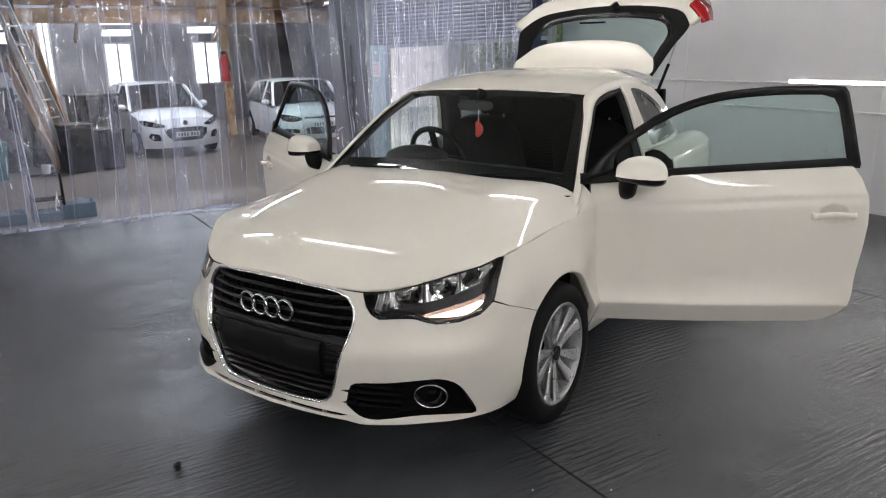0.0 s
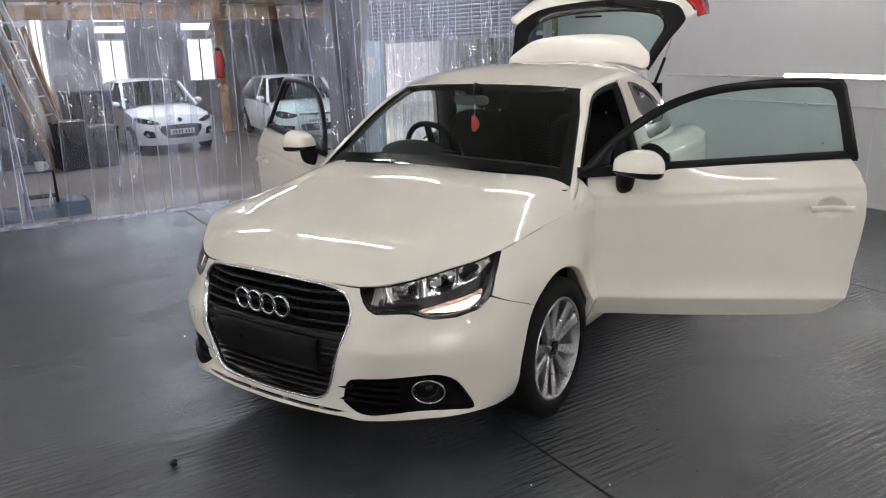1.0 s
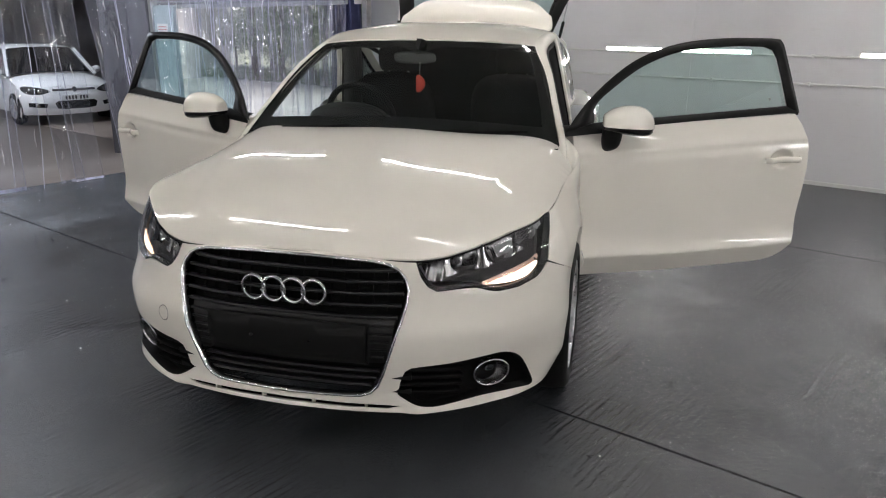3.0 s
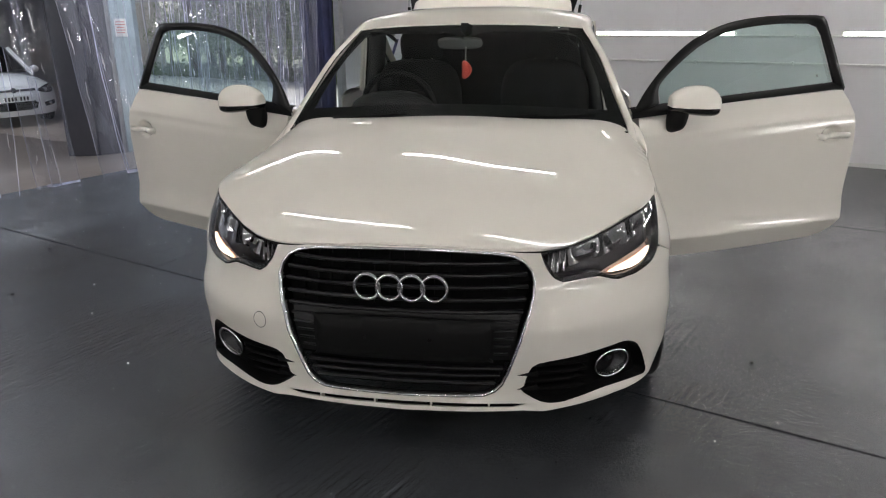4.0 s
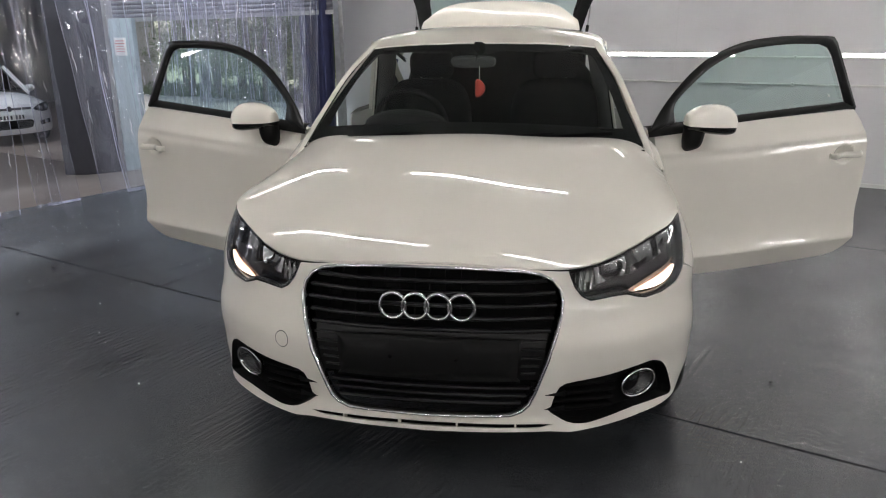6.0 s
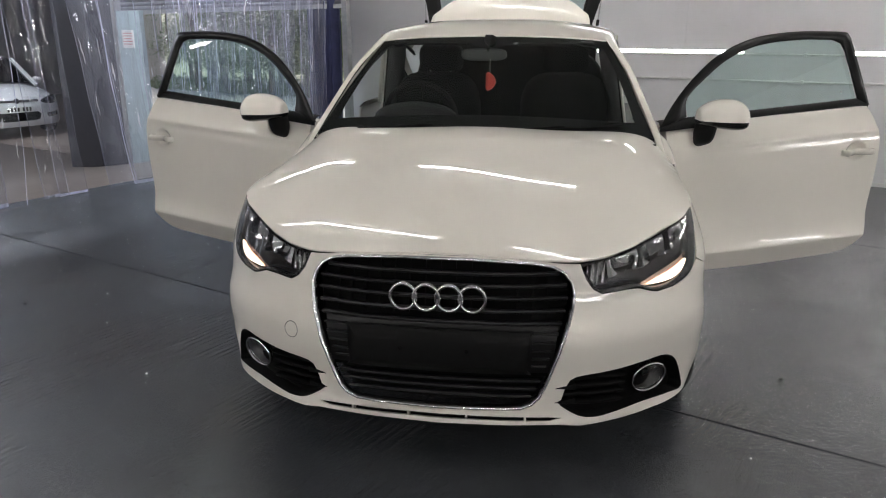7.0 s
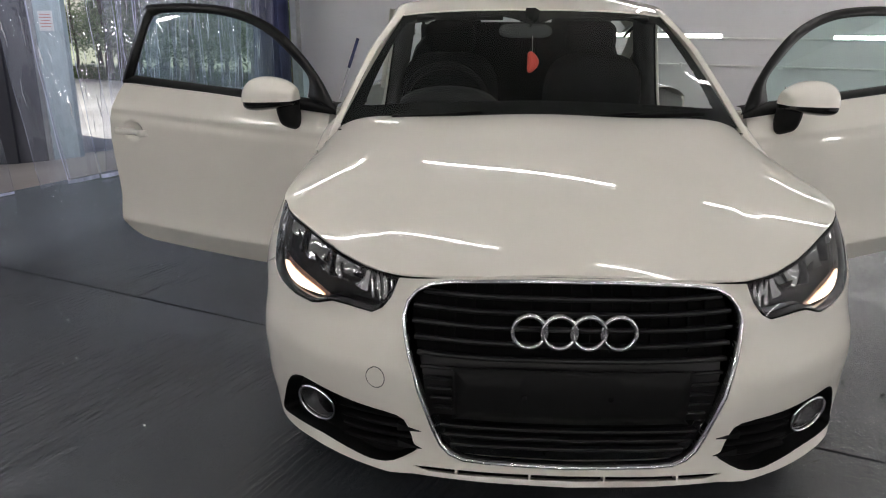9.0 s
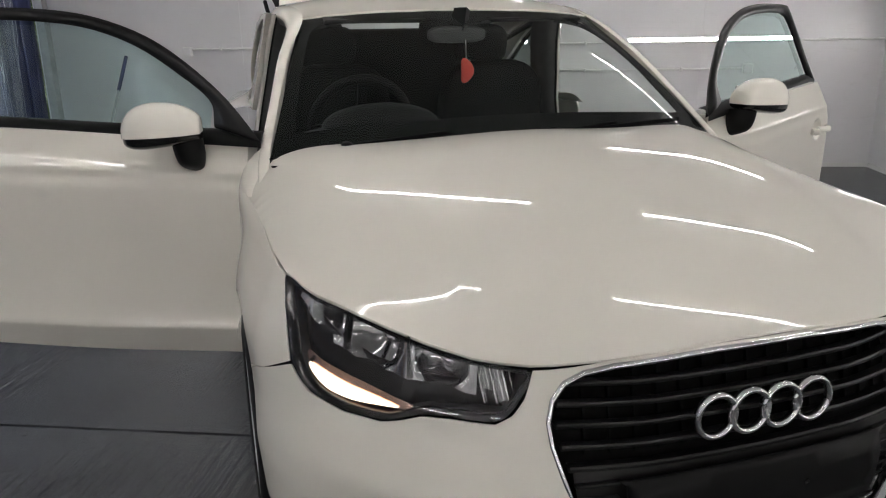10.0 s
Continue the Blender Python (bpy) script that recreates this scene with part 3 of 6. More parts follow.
# the flank by its tilt in degrees: a crisp line below the glass, a full shoulder under it, a low crease
FLANK_TILT = [(.05, -14), (.22, -28), (.37, -25), (.407, -24), (.413, 28), (.45, 20), (.50, 9), (.56, 3), (.62, 0), (.70, 1), (.74, 1), (.795, 1), (.808, 3), (.822, 13), (.836, 13), (.845, 1), (.853, -5), (.859, -5), (.863, 22), (.878, 25), (.91, 19), (1.0, 15), (1.25, 24)]
ZS = np.arange(0.05, 1.25, 0.002)


def softened(tab, r):
    v = np.interp(ZS, [p[0] for p in tab], [p[1] for p in tab])
    k = np.exp(-0.5 * (np.arange(-40, 41) * 0.002 / r) ** 2)
    return np.convolve(np.pad(v, 40, mode="edge"), k / k.sum(), "valid")


NOSE_D, WING_D = softened(NOSE, 0.013), softened(WING, 0.014)
FLANK_D = -np.cumsum(np.tan(np.radians(softened(FLANK_TILT, 0.0035)))) * 0.002
FLANK_D += -0.016 - np.interp(0.6, ZS, FLANK_D)


def ease(a, b, v):
    t = min(1, max(0, (v - a) / (b - a)))
    return t * t * (3 - 2 * t)


def plan(a):
    return float(np.interp(a, RUN, LINE[:, 0])), float(np.interp(a, RUN, LINE[:, 1]))


def skin(a, z, lift=0.0):
    """The car's skin: a metres round the plan from the nose (minus: its right side), at height z."""
    sg, a = (1, a) if a >= 0 else (-1, -a)
    x, y = plan(a)
    (x1, y1) = plan(a + .03)
    (x0, y0) = plan(a - .03) if a >= .03 else (-plan(.03 - a)[0], plan(.03 - a)[1])
    d = math.hypot(x1 - x0, y1 - y0)
    nx, ny = (y1 - y0) / d, -(x1 - x0) / d
    wf, ws = 1 - ease(.75, 1.15, a), ease(1.38, 1.86, a)
    f = float(np.interp(z, ZS, NOSE_D))
    if z > .47:
        f *= .62 + .38 * ease(.2, .5, a)
    o = wf * f + (1 - wf - ws) * float(np.interp(z, ZS, WING_D)) + ws * float(np.interp(z - .034 * ease(1.75, 3.1, a) * ease(.60, .80, z), ZS, FLANK_D)) + lift
    o += .034 * ease(.74, 1.12, a) * (1 - ease(1.58, 1.85, a)) * (1 - ease(.60, .78, z)) * ease(.12, .3, z)      # flared arch
    return Vector((sg * (x + nx * o), y + ny * o, z))


def along(y):
    """The run round the plan at which the flank lies at y."""
    k = int(np.argmin(np.abs(LINE[:186, 1] - y) + (LINE[:186, 0] < .5) * 9))
    return float(RUN[k])


def mirrored(half):
    """A closed outline from its right half, which runs from the centre line to the centre line."""
    return ccw([tuple(p) for p in half] + [(-x, z) for x, z in half[::-1] if x > 1e-6])


def flip(poly):
    return ccw([(-x, z) for x, z in poly])


LAMP = ccw(rounded([(.442, .690), (.46, .655), (.484, .627), (.515, .611), (.60, .613), (.655, .611), (.70, .597), (.745, .587), (.834, .588), (.915, .606),
                    (.972, .645), (1.013, .707), (1.074, .787), (.956, .768), (.85, .752), (.754, .735), (.564, .705)], 3))
GRILLE_OUT = mirrored([(0, .718), (.1, .7175), (.195, .714), (.29, .707), (.345, .696), (.382, .678), (.406, .650), (.416, .615), (.410, .575), (.395, .53), (.366, .45),
                       (.332, .345), (.314, .305), (.29, .281), (.255, .268), (.2, .265), (.1, .263), (0, .262)])
FOG = ccw(rounded([(.367, .287), (.378, .30), (.388, .335), (.42, .375), (.55, .386), (.68, .395), (.75, .391), (.812, .361), (.858, .30), (.884, .24), (.80, .247), (.67, .255), (.55, .245),
                   (.49, .240), (.43, .249)], 3))
ARCH_A, ARCH_Z, ARCH_R = along(.842), .305, .335


def arch(a0, r, start, end, n=24):
    return [(a0 + r * math.cos(radians(start + (end - start) * k / n)), ARCH_Z + r * math.sin(radians(start + (end - start) * k / n))) for k in range(n + 1)]


car = thing("hatchback_car", "cream white three-door hatchback with both doors and tailgate open", "car")
CAR_SIZE = (1.012, 1.025, 1.04)
car.scale = CAR_SIZE

# front bumper: one skin, pierced for the lamps, the grille, the fog recesses and the slot
half = [(0, .7215), (.1, .721), (.2, .7175), (.30, .709), (.36, .700), (.40, .696), (.437, .694)]
half += [(.455, .65), (.48, .622), (.513, .6065), (.60, .609), (.655, .607), (.70, .593), (.745, .583), (.834, .584), (.918, .602), (.977, .641)]
half += [(1.05, .612), (1.15, .575)]
half += [p for p in arch(ARCH_A, ARCH_R, 133, 196, 12)] + [(1.03, .212), (.9, .221), (.7, .228), (.5, .222), (.44, .219), (.38, .224), (0, .219)]
SLOT = ccw([(-.385, .2435), (-.34, .234), (0, .2325), (.34, .234), (.385, .2435), (.34, .2455), (0, .2455), (-.34, .2455)])
bumper = sheet("front_bumper", mirrored(half), [GRILLE_OUT, FOG, flip(FOG), SLOT], skin, PAINT, car, 0.012, solid=0.006, soft=.007)
for s in (1, -1):      # rolled lower edge
    low = [q for q in finer([(0, .219), (.38, .224), (.44, .219), (.5, .222), (.7, .228), (.9, .221), (1.03, .212), (1.09, .215)], .02, False)]
    rows = [[skin(s * a, z) for a, z in low], [skin(s * a, z - .008, -.012) for a, z in low], [skin(s * a, z - .006, -.05) for a, z in low], [skin(s * a, z + .01, -.10) for a, z in low]]
    lattice("bumper_lip", rows, PAINT, car, flip=s > 0)
lattice("slot_backing", [[skin(-.42 + .84 * k / 30, z, -.03) for k in range(31)] for z in (.222, .252)], DARK, car)
for a in (-.27, -.09, .09, .27):
    part("slot_fin", bar(skin(a, .226, -.012), skin(a, .249, -.012), .006, .022), PAINT, car, smooth=False)
part("undertray", box(pose(0, 1.85, .21), (1.2, 2.9, .02)), DARK, car, smooth=False)

# tow-eye cover: a disc just proud of the skin
ring = [(-.472 + .024 * math.cos(2 * math.pi * k / 24), .468 + .024 * math.sin(2 * math.pi * k / 24)) for k in range(24)]
link("tow_eye_cover", [skin(*p, .0012) for p in ring] + [skin(*p, -.004) for p in ring],
     [tuple(range(24))] + [(i + 24, (i + 1) % 24 + 24, (i + 1) % 24, i) for i in range(24)], PAINT, car, smooth=False)


ring = [(-.472 + r * math.cos(2 * math.pi * k / 32), .468 + r * math.sin(2 * math.pi * k / 32)) for r in (.0238, .0262) for k in range(32)]
link("tow_eye_gap", [skin(*p, .0009) for p in ring], [(i + 32, (i + 1) % 32 + 32, (i + 1) % 32, i) for i in range(32)], TRIM, car, smooth=False)


# grille
def deep(d):
    return lambda a, z, lift=0.0: skin(a, z, lift - d)


grille = thing("radiator_grille", "", "")
grille.parent = car
GR_IN = inset(GRILLE_OUT, .0085)
band("frame", GRILLE_OUT, GR_IN, skin, .007, CHROME, grille, "polished chrome grille frame")
sheet("backing", inset(GRILLE_OUT, .012), [], deep(.05), DARK, grille, .03)


def half_width(z, margin):
    """The grille's half width at a height."""
    right = sorted([p for p in GR_IN if p[0] > 0], key=lambda p: p[1])
    return float(np.interp(z, [p[1] for p in right], [p[0] for p in right])) - margin


def slat(z, h, depth, lo=0.0, mat=GRILLE, name="slat"):
    w = half_width(z, .012)
    spans = [(-w, w)] if not lo else [(-w, -lo), (lo, w)]
    for a0, a1 in spans:
        n = 24 if not lo else 8
        prof = [(-.035, h * .1), (-depth - .003, h * .42), (-depth, h * .5), (-depth - .002, -h * .2), (-.012 - depth, -h * .5), (-.04, -h * .4)]
        rows = [[skin(a0 + (a1 - a0) * k / n, z + dz, lift) for k in range(n + 1)] for lift, dz in prof]
        lattice(name, rows, mat, grille, flip=True)


for z in (.668, .634, .599, .563, .53):
    slat(z, .014, .010)
for z in (.352, .327, .302):
    slat(z, .013, .012)
for z in (.50, .475, .45, .425, .40):
    slat(z, .010, .016, lo=.285, name="side_slat")
for k in range(-7, 8):
    part("upright_rib", bar(skin(k * .048, .54, -.043), skin(k * .048, .70, -.043), .005, .01), DARK, grille, smooth=False)
sheet("cross_member", ccw([(-.365, .52), (.365, .52), (.345, .375), (-.345, .375)]), [], deep(.03), GRILLE, grille, .03)
PL = ccw(rounded([(-.268, .512), (-.276, .504), (-.270, .392), (-.262, .385), (0, .383), (.262, .385), (.270, .392), (.276, .504), (.268, .512), (0, .516)], 2))
holder = sheet("plate_holder", PL, [], deep(.0), PLATE, grille, .03, solid=.012, label="empty black number plate holder")
for a in (-.11, .09):
    q = skin(a, .452, .001)
    part("screw", lathe([(0, 0), (.006, 0), (.007, -.003)], Matrix.Translation(q) @ pose(0, 0, 0, 90), 12), GLOSS_BLACK, holder)
for k in range(4):
    c = skin(-.1035 + .069 * k, .603, .012)
    c.y = .018 + .0015 * (k in (0, 3))
    tor = []
    for i in range(16):
        t = 2 * math.pi * i / 16
        tor.append((.0385 + .0062 * math.cos(t), .0085 * math.sin(t)))
    part("badge_ring", lathe(tor + tor[:1], Matrix.Translation(c) @ pose(0, 0, 0, 90, 0, 0), 48), CHROME, grille, "plain chrome ring")


# lamps
def headlight(s):
    out = LAMP if s > 0 else flip(LAMP)
    h = thing("headlight", "", "")
    h.parent = car
    sheet("lens", inset(out, .001), [], skin, LENS, h, .02)
    edge = inset(out, .007)
    n = len(out)
    link("seal", [skin(*p, -.001) for p in out] + [skin(*p, -.002) for p in edge] + [skin(*p, -.02) for p in edge],
         [(i, (i + 1) % n, n + (i + 1) % n, n + i) for i in range(n)] + [(n + i, n + (i + 1) % n, 2 * n + (i + 1) % n, 2 * n + i) for i in range(n)], GLOSS_BLACK, h)
    collar("housing_wall", edge, deep(.0195), deep(.10), MASK, h)
    sheet("housing", edge, [], deep(.085), MASK, h, .03)
    # dark mask across the lower half
    mask = ccw([(s * a, z) for a, z in ((.50, .622), (.52, .645), (.60, .662), (.70, .665), (.80, .675), (.90, .70), (1.0, .745), (1.03, .76), (1.0, .705), (.958, .645), (.91, .614), (.834, .597), (.75, .597), (.70, .605),
                                        (.655, .619), (.60, .622))])
    sheet("mask", mask, [], deep(.035), MASK, h, .02, solid=.004)
    # scalloped bright reflector above the mask, with a bulb in each bowl
    def up(a, t):
        lo = np.interp(a, [.47, .52, .60, .70, .80, .90, 1.0, 1.05], [.63, .64, .655, .66, .67, .695, .74, .765])
        hi = np.interp(a, [.44, .564, .754, .956, 1.074], [.69, .703, .733, .766, .785])
        z = lo + (hi - lo) * t
        bowl = 0.0
        for c, r in ((.635, .062), (.80, .072), (.93, .05)):
            bowl = max(bowl, 1 - ((a - c) / r) ** 2 - ((t - .55) / .75) ** 2)
        return skin(s * a, z, -.024 - .034 * max(0.0, bowl) ** .7 - .0025 * math.sin(a * 95))
    lattice("reflector", [[up(a, t) for a in np.linspace(.555, 1.03, 90)] for t in np.linspace(-.1, 1.0, 18)], REFLECTOR, h, flip=s < 0)
    for a, t in ((.635, .55), (.80, .55)):
        c = up(a, t)
        part("bulb", ball(Matrix.Translation(c + Vector((0, -.012, 0))), (.012, .02, .012), seg=12), CHROME, h)
    for a in (.705, .875):
        part("divider", bar(up(a, -.05) + Vector((0, -.012, 0)), up(a + .012, 1.0) + Vector((0, -.012, 0)), .006, .02), SMOKED, h, smooth=False)
    cell = [[skin(s * (a + (z - .63) * .35), z, -.030 - .012 * math.sin((a - .46) * 120) ** 2) for a in np.linspace(.472, .540, 30)] for z in (.628, .65, .67, .69)]
    lattice("indicator_reflector", cell, REFLECTOR, h, flip=s < 0)
    strip = ccw(rounded([(s * a, z) for a, z in ((.715, .605), (.77, .600), (.835, .599), (.895, .609), (.942, .634), (.948, .648), (.90, .637), (.84, .624), (.77, .614))], 3))
    rim = ccw(rounded([(s * a, z) for a, z in ((.68, .610), (.73, .600), (.835, .598), (.91, .614), (.957, .648), (.962, .668), (.92, .655), (.85, .640), (.76, .624))], 3))
    sheet("warm_bowl", rim, [], deep(.024), COPPER, h, .015, label="copper-tinted bright lamp bowl")
    sheet("daylight_strip", strip, [], deep(.021), DRL, h, .015, label="glowing warm white daylight strip")
    return h


headlight(1), headlight(-1)


# fog recesses
def fog_recess(s):
    out = FOG if s > 0 else flip(FOG)
    f = thing("fog_light_recess", "", "")
    f.parent = car
    collar("recess_wall", out, skin, deep(.05), BLACK, f)
    sheet("recess_back", out, [], deep(.045), DARK, f, .03)
    for z in (.285, .312, .339, .366):
        a1 = .60 if z > .28 else .63
        prof = [(-.04, .004), (-.012, .006), (-.008, 0), (-.012, -.005), (-.04, -.004)]
        rows = [[skin(s * (.385 + (.36 - z) * -.1 + (a1 - .385) * k / 10), z + dz - .01 * k / 10, lift) for k in range(11)] for lift, dz in prof]
        lattice("slat", rows, DARK, f, flip=s > 0)
    for z in (.295, .342):
        link("fin", [skin(s * .42, z + .010, l) for l in (-.02, .002)] + [skin(s * .42, z - .010, l) for l in (-.02, .002)] + [skin(s * .358, z - .005, l) for l in (-.004, .003)],
             [(0, 1, 5, 4), (2, 4, 5, 3), (1, 3, 5), (0, 4, 2), (0, 2, 3, 1)], BLACK, f, smooth=False)
    c = skin(s * .712, .322, -.03)
    m = Matrix.Translation(c) @ pose(0, 0, 0, 103, 0, s * 30) @ Matrix.Diagonal((1.14, .96, 1, 1))
    tor = [(.053 + .0032 * math.cos(2 * math.pi * i / 12), .012 + .006 * math.sin(2 * math.pi * i / 12)) for i in range(13)]
    lamp = part("fog_lamp", lathe([(.0, -.03), (.02, -.029), (.040, -.017), (.05, .008)], m, 32), SMOKED, f)
    part("bezel", lathe(tor, m, 40), CHROME, lamp, "chrome bezel")
    part("cover_glass", lathe([(0, .022), (.02, .0205), (.038, .016), (.051, .01)], m, 32), LENS, lamp)
    part("bulb_cap", ball(m @ pose(0, 0, -.012), (.014, .014, .01), seg=12), GLOSS_BLACK, lamp)


fog_recess(1), fog_recess(-1)

# bonnet
EDGE = [(0, .7235), (.1, .723), (.2, .7195), (.30, .711), (.36, .702), (.40, .698), (.442, .6965), (.50, .702), (.564, .7105), (.66, .726), (.754, .7405), (.85, .757), (.956, .7735), (1.0, .781),
        (1.078, .793), (1.2, .803), (1.362, .813), (1.6, .826), (1.80, .836)]
edge3 = [skin(a, z) for a, z in EDGE]
REAR = [(.79, 1.225, .848), (.75, 1.215, .892), (.69, 1.198, .919), (.55, 1.175, .935), (.3, 1.150, .947), (0, 1.138, .953)]
edge3 = [v + Vector((0, 0, .0045 * (1 - ease(.45, .6, a)))) for v, (a, z) in zip(edge3, EDGE)]
for s in (1, -1):
    lattice("bonnet_gap", [[skin(s * a, z + dz, lift) for a, z in EDGE[:8]] for dz, lift in ((-.006, -.008), (.003, -.010), (.004, -.03))], DARK, car, flip=s < 0)
# the bonnet's crown: rows of powers of x squared, each a polynomial along the car
BONNET = [(.88907, .11312, -.0246, .01078, -.03727), (-.07079, -.05917, -.04182, .11389, -.0565), (.03092, .52451, -.21974, -.05393, .0725),
          (-.09683, -.84291, .56191, .03302), (.04629, .32088, -.37482)]


def crown(x, y):
    p, q = (x / .8) ** 2, (y - .6) / .6
    return sum(p ** i * sum(c * q ** j for j, c in enumerate(row)) for i, row in enumerate(BONNET))


BORDER = np.array([tuple(p) for p in curve3(edge3, 4) + curve3(REAR, 4)])
SHORT = np.array([p[2] - crown(p[0], p[1]) for p in BORDER])


def bonnet_z(x, y):
    """The crown, drawn to its neighbours along the shut lines, with the step of the side creases."""
    d = np.hypot(BORDER[:, 0] - abs(x), BORDER[:, 1] - y)
    w = np.exp(-(d / .03) ** 2) + 1e-12
    pull = float((w * SHORT).sum() / w.sum()) * math.exp(-(float(d.min()) / .035) ** 2) * ease(.12, .22, y) * (1 - ease(.95, 1.1, y))
    off = (abs(x) - .46 - .28 * (y - .25)) * .96
    return crown(x, y) + pull + .0012 * (1 - math.tanh(off / .012)) * ease(.16, .34, y)


rim = [(p.x, p.y) for p in edge3] + [p[:2] for p in REAR]
sheet("bonnet", mirrored(rim[:-1] + [rim[-1]]), [], lambda x, y: Vector((x, y, bonnet_z(x, y))), PAINT, car, .02, solid=.008, soft=.02)


# front wings
def wing(s):
    top = [(a, z - .004) for a, z in EDGE[13:]]
    poly = [(.982, .646), (1.018, .709), (1.062, .768), (1.084, .789)] + top[2:] + [(1.832, .834), (1.836, .60), (1.838, .33), (1.80, .275), (ARCH_A + .34, .26)]
    poly += arch(ARCH_A, ARCH_R, -8, 132, 24) + [(1.15, .5772), (1.05, .6142)]
    p = ccw([(s * a, z) for a, z in poly])
    sheet("front_wing", p, [], skin, PAINT, car, .015, solid=.005, soft=.007)
    lip = arch(ARCH_A, ARCH_R, -8, 196, 30)
    rows = [[skin(s * a, z, 0.0) for a, z in lip], [skin(s * (ARCH_A + (a - ARCH_A) * .985), ARCH_Z + (z - ARCH_Z) * .985, -.006) for a, z in lip],
            [skin(s * (ARCH_A + (a - ARCH_A) * .985), ARCH_Z + (z - ARCH_Z) * .985, -.03) for a, z in lip]]
    lattice("arch_lip", rows, PAINT, car, flip=s < 0)
    liner = [[Vector((s * x, .842 + (ARCH_R + .03) * math.cos(radians(k * 10 - 10)), ARCH_Z + (ARCH_R + .03) * math.sin(radians(k * 10 - 10)))) for k in range(21)] for x in (.735, .5)]
    lattice("arch_liner", liner, DARK, car, flip=s > 0)
    part("inner_wall", box(pose(s * .5, .842, .45), (.02, .8, .6)), DARK, car, smooth=False)


wing(1), wing(-1)

# greenhouse: pillars and roof rails, roof, windscreen
RAIL_IN = [(.755, 1.09, .835), (.735, 1.205, .912), (.680, 1.375, 1.050), (.620, 1.55, 1.181), (.543, 1.738, 1.293), (.55, 2.0, 1.343), (.55, 2.35, 1.352), (.50, 2.76, 1.305)]
RAIL_OUT = [(.778, 1.11, .815), (.766, 1.215, .896), (.712, 1.375, 1.026), (.660, 1.55, 1.154), (.602, 1.75, 1.262), (.602, 2.0, 1.303), (.606, 2.3, 1.300), (.59, 2.64, 1.225)]


def rail(s):
    a, b = curve3(RAIL_IN, 10), curve3(RAIL_OUT, 10)
    rows = []
    for k in range(7):
        t = k / 6
        rows.append([Vector((s * (p.x + (q.x - p.x) * t + .010 * math.sin(math.pi * t)), p.y + (q.y - p.y) * t, p.z + (q.z - p.z) * t + .010 * math.sin(math.pi * t))) for p, q in zip(a, b)])
    rows.append([Vector((v.x - s * .035, v.y, v.z - .012)) for v in rows[-1]])
    lattice("roof_rail", rows, PAINT, car, flip=s < 0)
    seal = [[Vector((v.x - s * .002, v.y + .001, v.z - .003)) for v in rows[-2]], [Vector((v.x - s * .02, v.y + .01, v.z - .03)) for v in rows[-2]]]
    lattice("door_seal", seal, BLACK, car, solid=.012)


rail(1), rail(-1)
for s in (1, -1):      # the wing's top runs up into the pillar's foot
    foot = curve3(RAIL_OUT[:3], 10)[:14]
    low = [skin(s * (1.66 + .178 * k / 13), .829) for k in range(14)]
    rows = [[q.lerp(Vector((s * p.x, p.y, p.z)), f) + Vector((s * .012, 0, .006)) * math.sin(math.pi * f) for p, q in zip(foot, low)] for f in (0, .2, .4, .6, .8, 1)]
    lattice("pillar_foot", rows, PAINT, car, flip=s < 0)
HEADER = [(0, 1.652, 1.316), (.2, 1.658, 1.314), (.4, 1.686, 1.306), (.543, 1.738, 1.293)]
roof_side = [(p.x, p.y, p.z) for p in curve3(RAIL_IN[4:], 4)]
REAR_ROOF = [(.3, 2.88, 1.362), (0, 2.89, 1.37)]
roof_z = dome(HEADER + roof_side + REAR_ROOF + [(0, 1.9, 1.372), (0, 2.2, 1.398), (0, 2.55, 1.395), (.3, 1.9, 1.366), (.3, 2.3, 1.392), (.3, 2.6, 1.386)])
sheet("roof", mirrored([p[:2] for p in HEADER] + [p[:2] for p in roof_side[1:]] + [p[:2] for p in REAR_ROOF]), [], lambda x, y: Vector((x, y, roof_z(x, y) + .001)), PAINT, car, .04, solid=.012, soft=.02)

SCREEN_LOW = [(-.735, 1.200, .908), (-.57, 1.166, .922), (-.3, 1.140, .933), (0, 1.130, .938), (.3, 1.140, .933), (.57, 1.166, .922), (.735, 1.200, .908)]
SCREEN_TOP = [(-.543, 1.738, 1.290), (-.4, 1.688, 1.303), (-.2, 1.66, 1.311), (0, 1.654, 1.313), (.2, 1.66, 1.311), (.4, 1.688, 1.303), (.543, 1.738, 1.290)]
LOWC, TOPC = curve3(SCREEN_LOW, 8), curve3(SCREEN_TOP, 8)


def screen_at(s, t, lift=0.0):
    """A place on the windscreen: s across 0 to 1, t up 0 to 1."""
    k = s * (len(LOWC) - 1)
    i = min(int(k), len(LOWC) - 2)
    lo, hi = LOWC[i].lerp(LOWC[i + 1], k - i), TOPC[i].lerp(TOPC[i + 1], k - i)
    b = math.sin(math.pi * t)
    return lo.lerp(hi, t) + Vector((0, -.010 * b - lift * .6, .013 * b + lift * .8))


screen = lattice("windscreen", [[screen_at(i / 40, j / 14) for i in range(41)] for j in range(15)], SCREEN, car)
screen.visible_shadow = False
FRIT = ccw([(0.0, 0.0), (1, 0), (1, 1), (0, 1)])
PANE = ccw(rounded([(.065, .17), (.055, .26), (.045, .5), (.04, .80), (.055, .90), (.12, .925), (.36, .935), (.44, .90), (.47, .86), (.53, .86), (.56, .90), (.64, .935), (.88, .925), (.945, .90), (.96, .80), (.955, .5), (.945, .26), (.935, .17), (.9, .135),
                     (.5, .15), (.1, .135)], 3))
sheet("screen_border", FRIT, [PANE], lambda s, t: screen_at(s, t, -.003), DARK, car, .03)
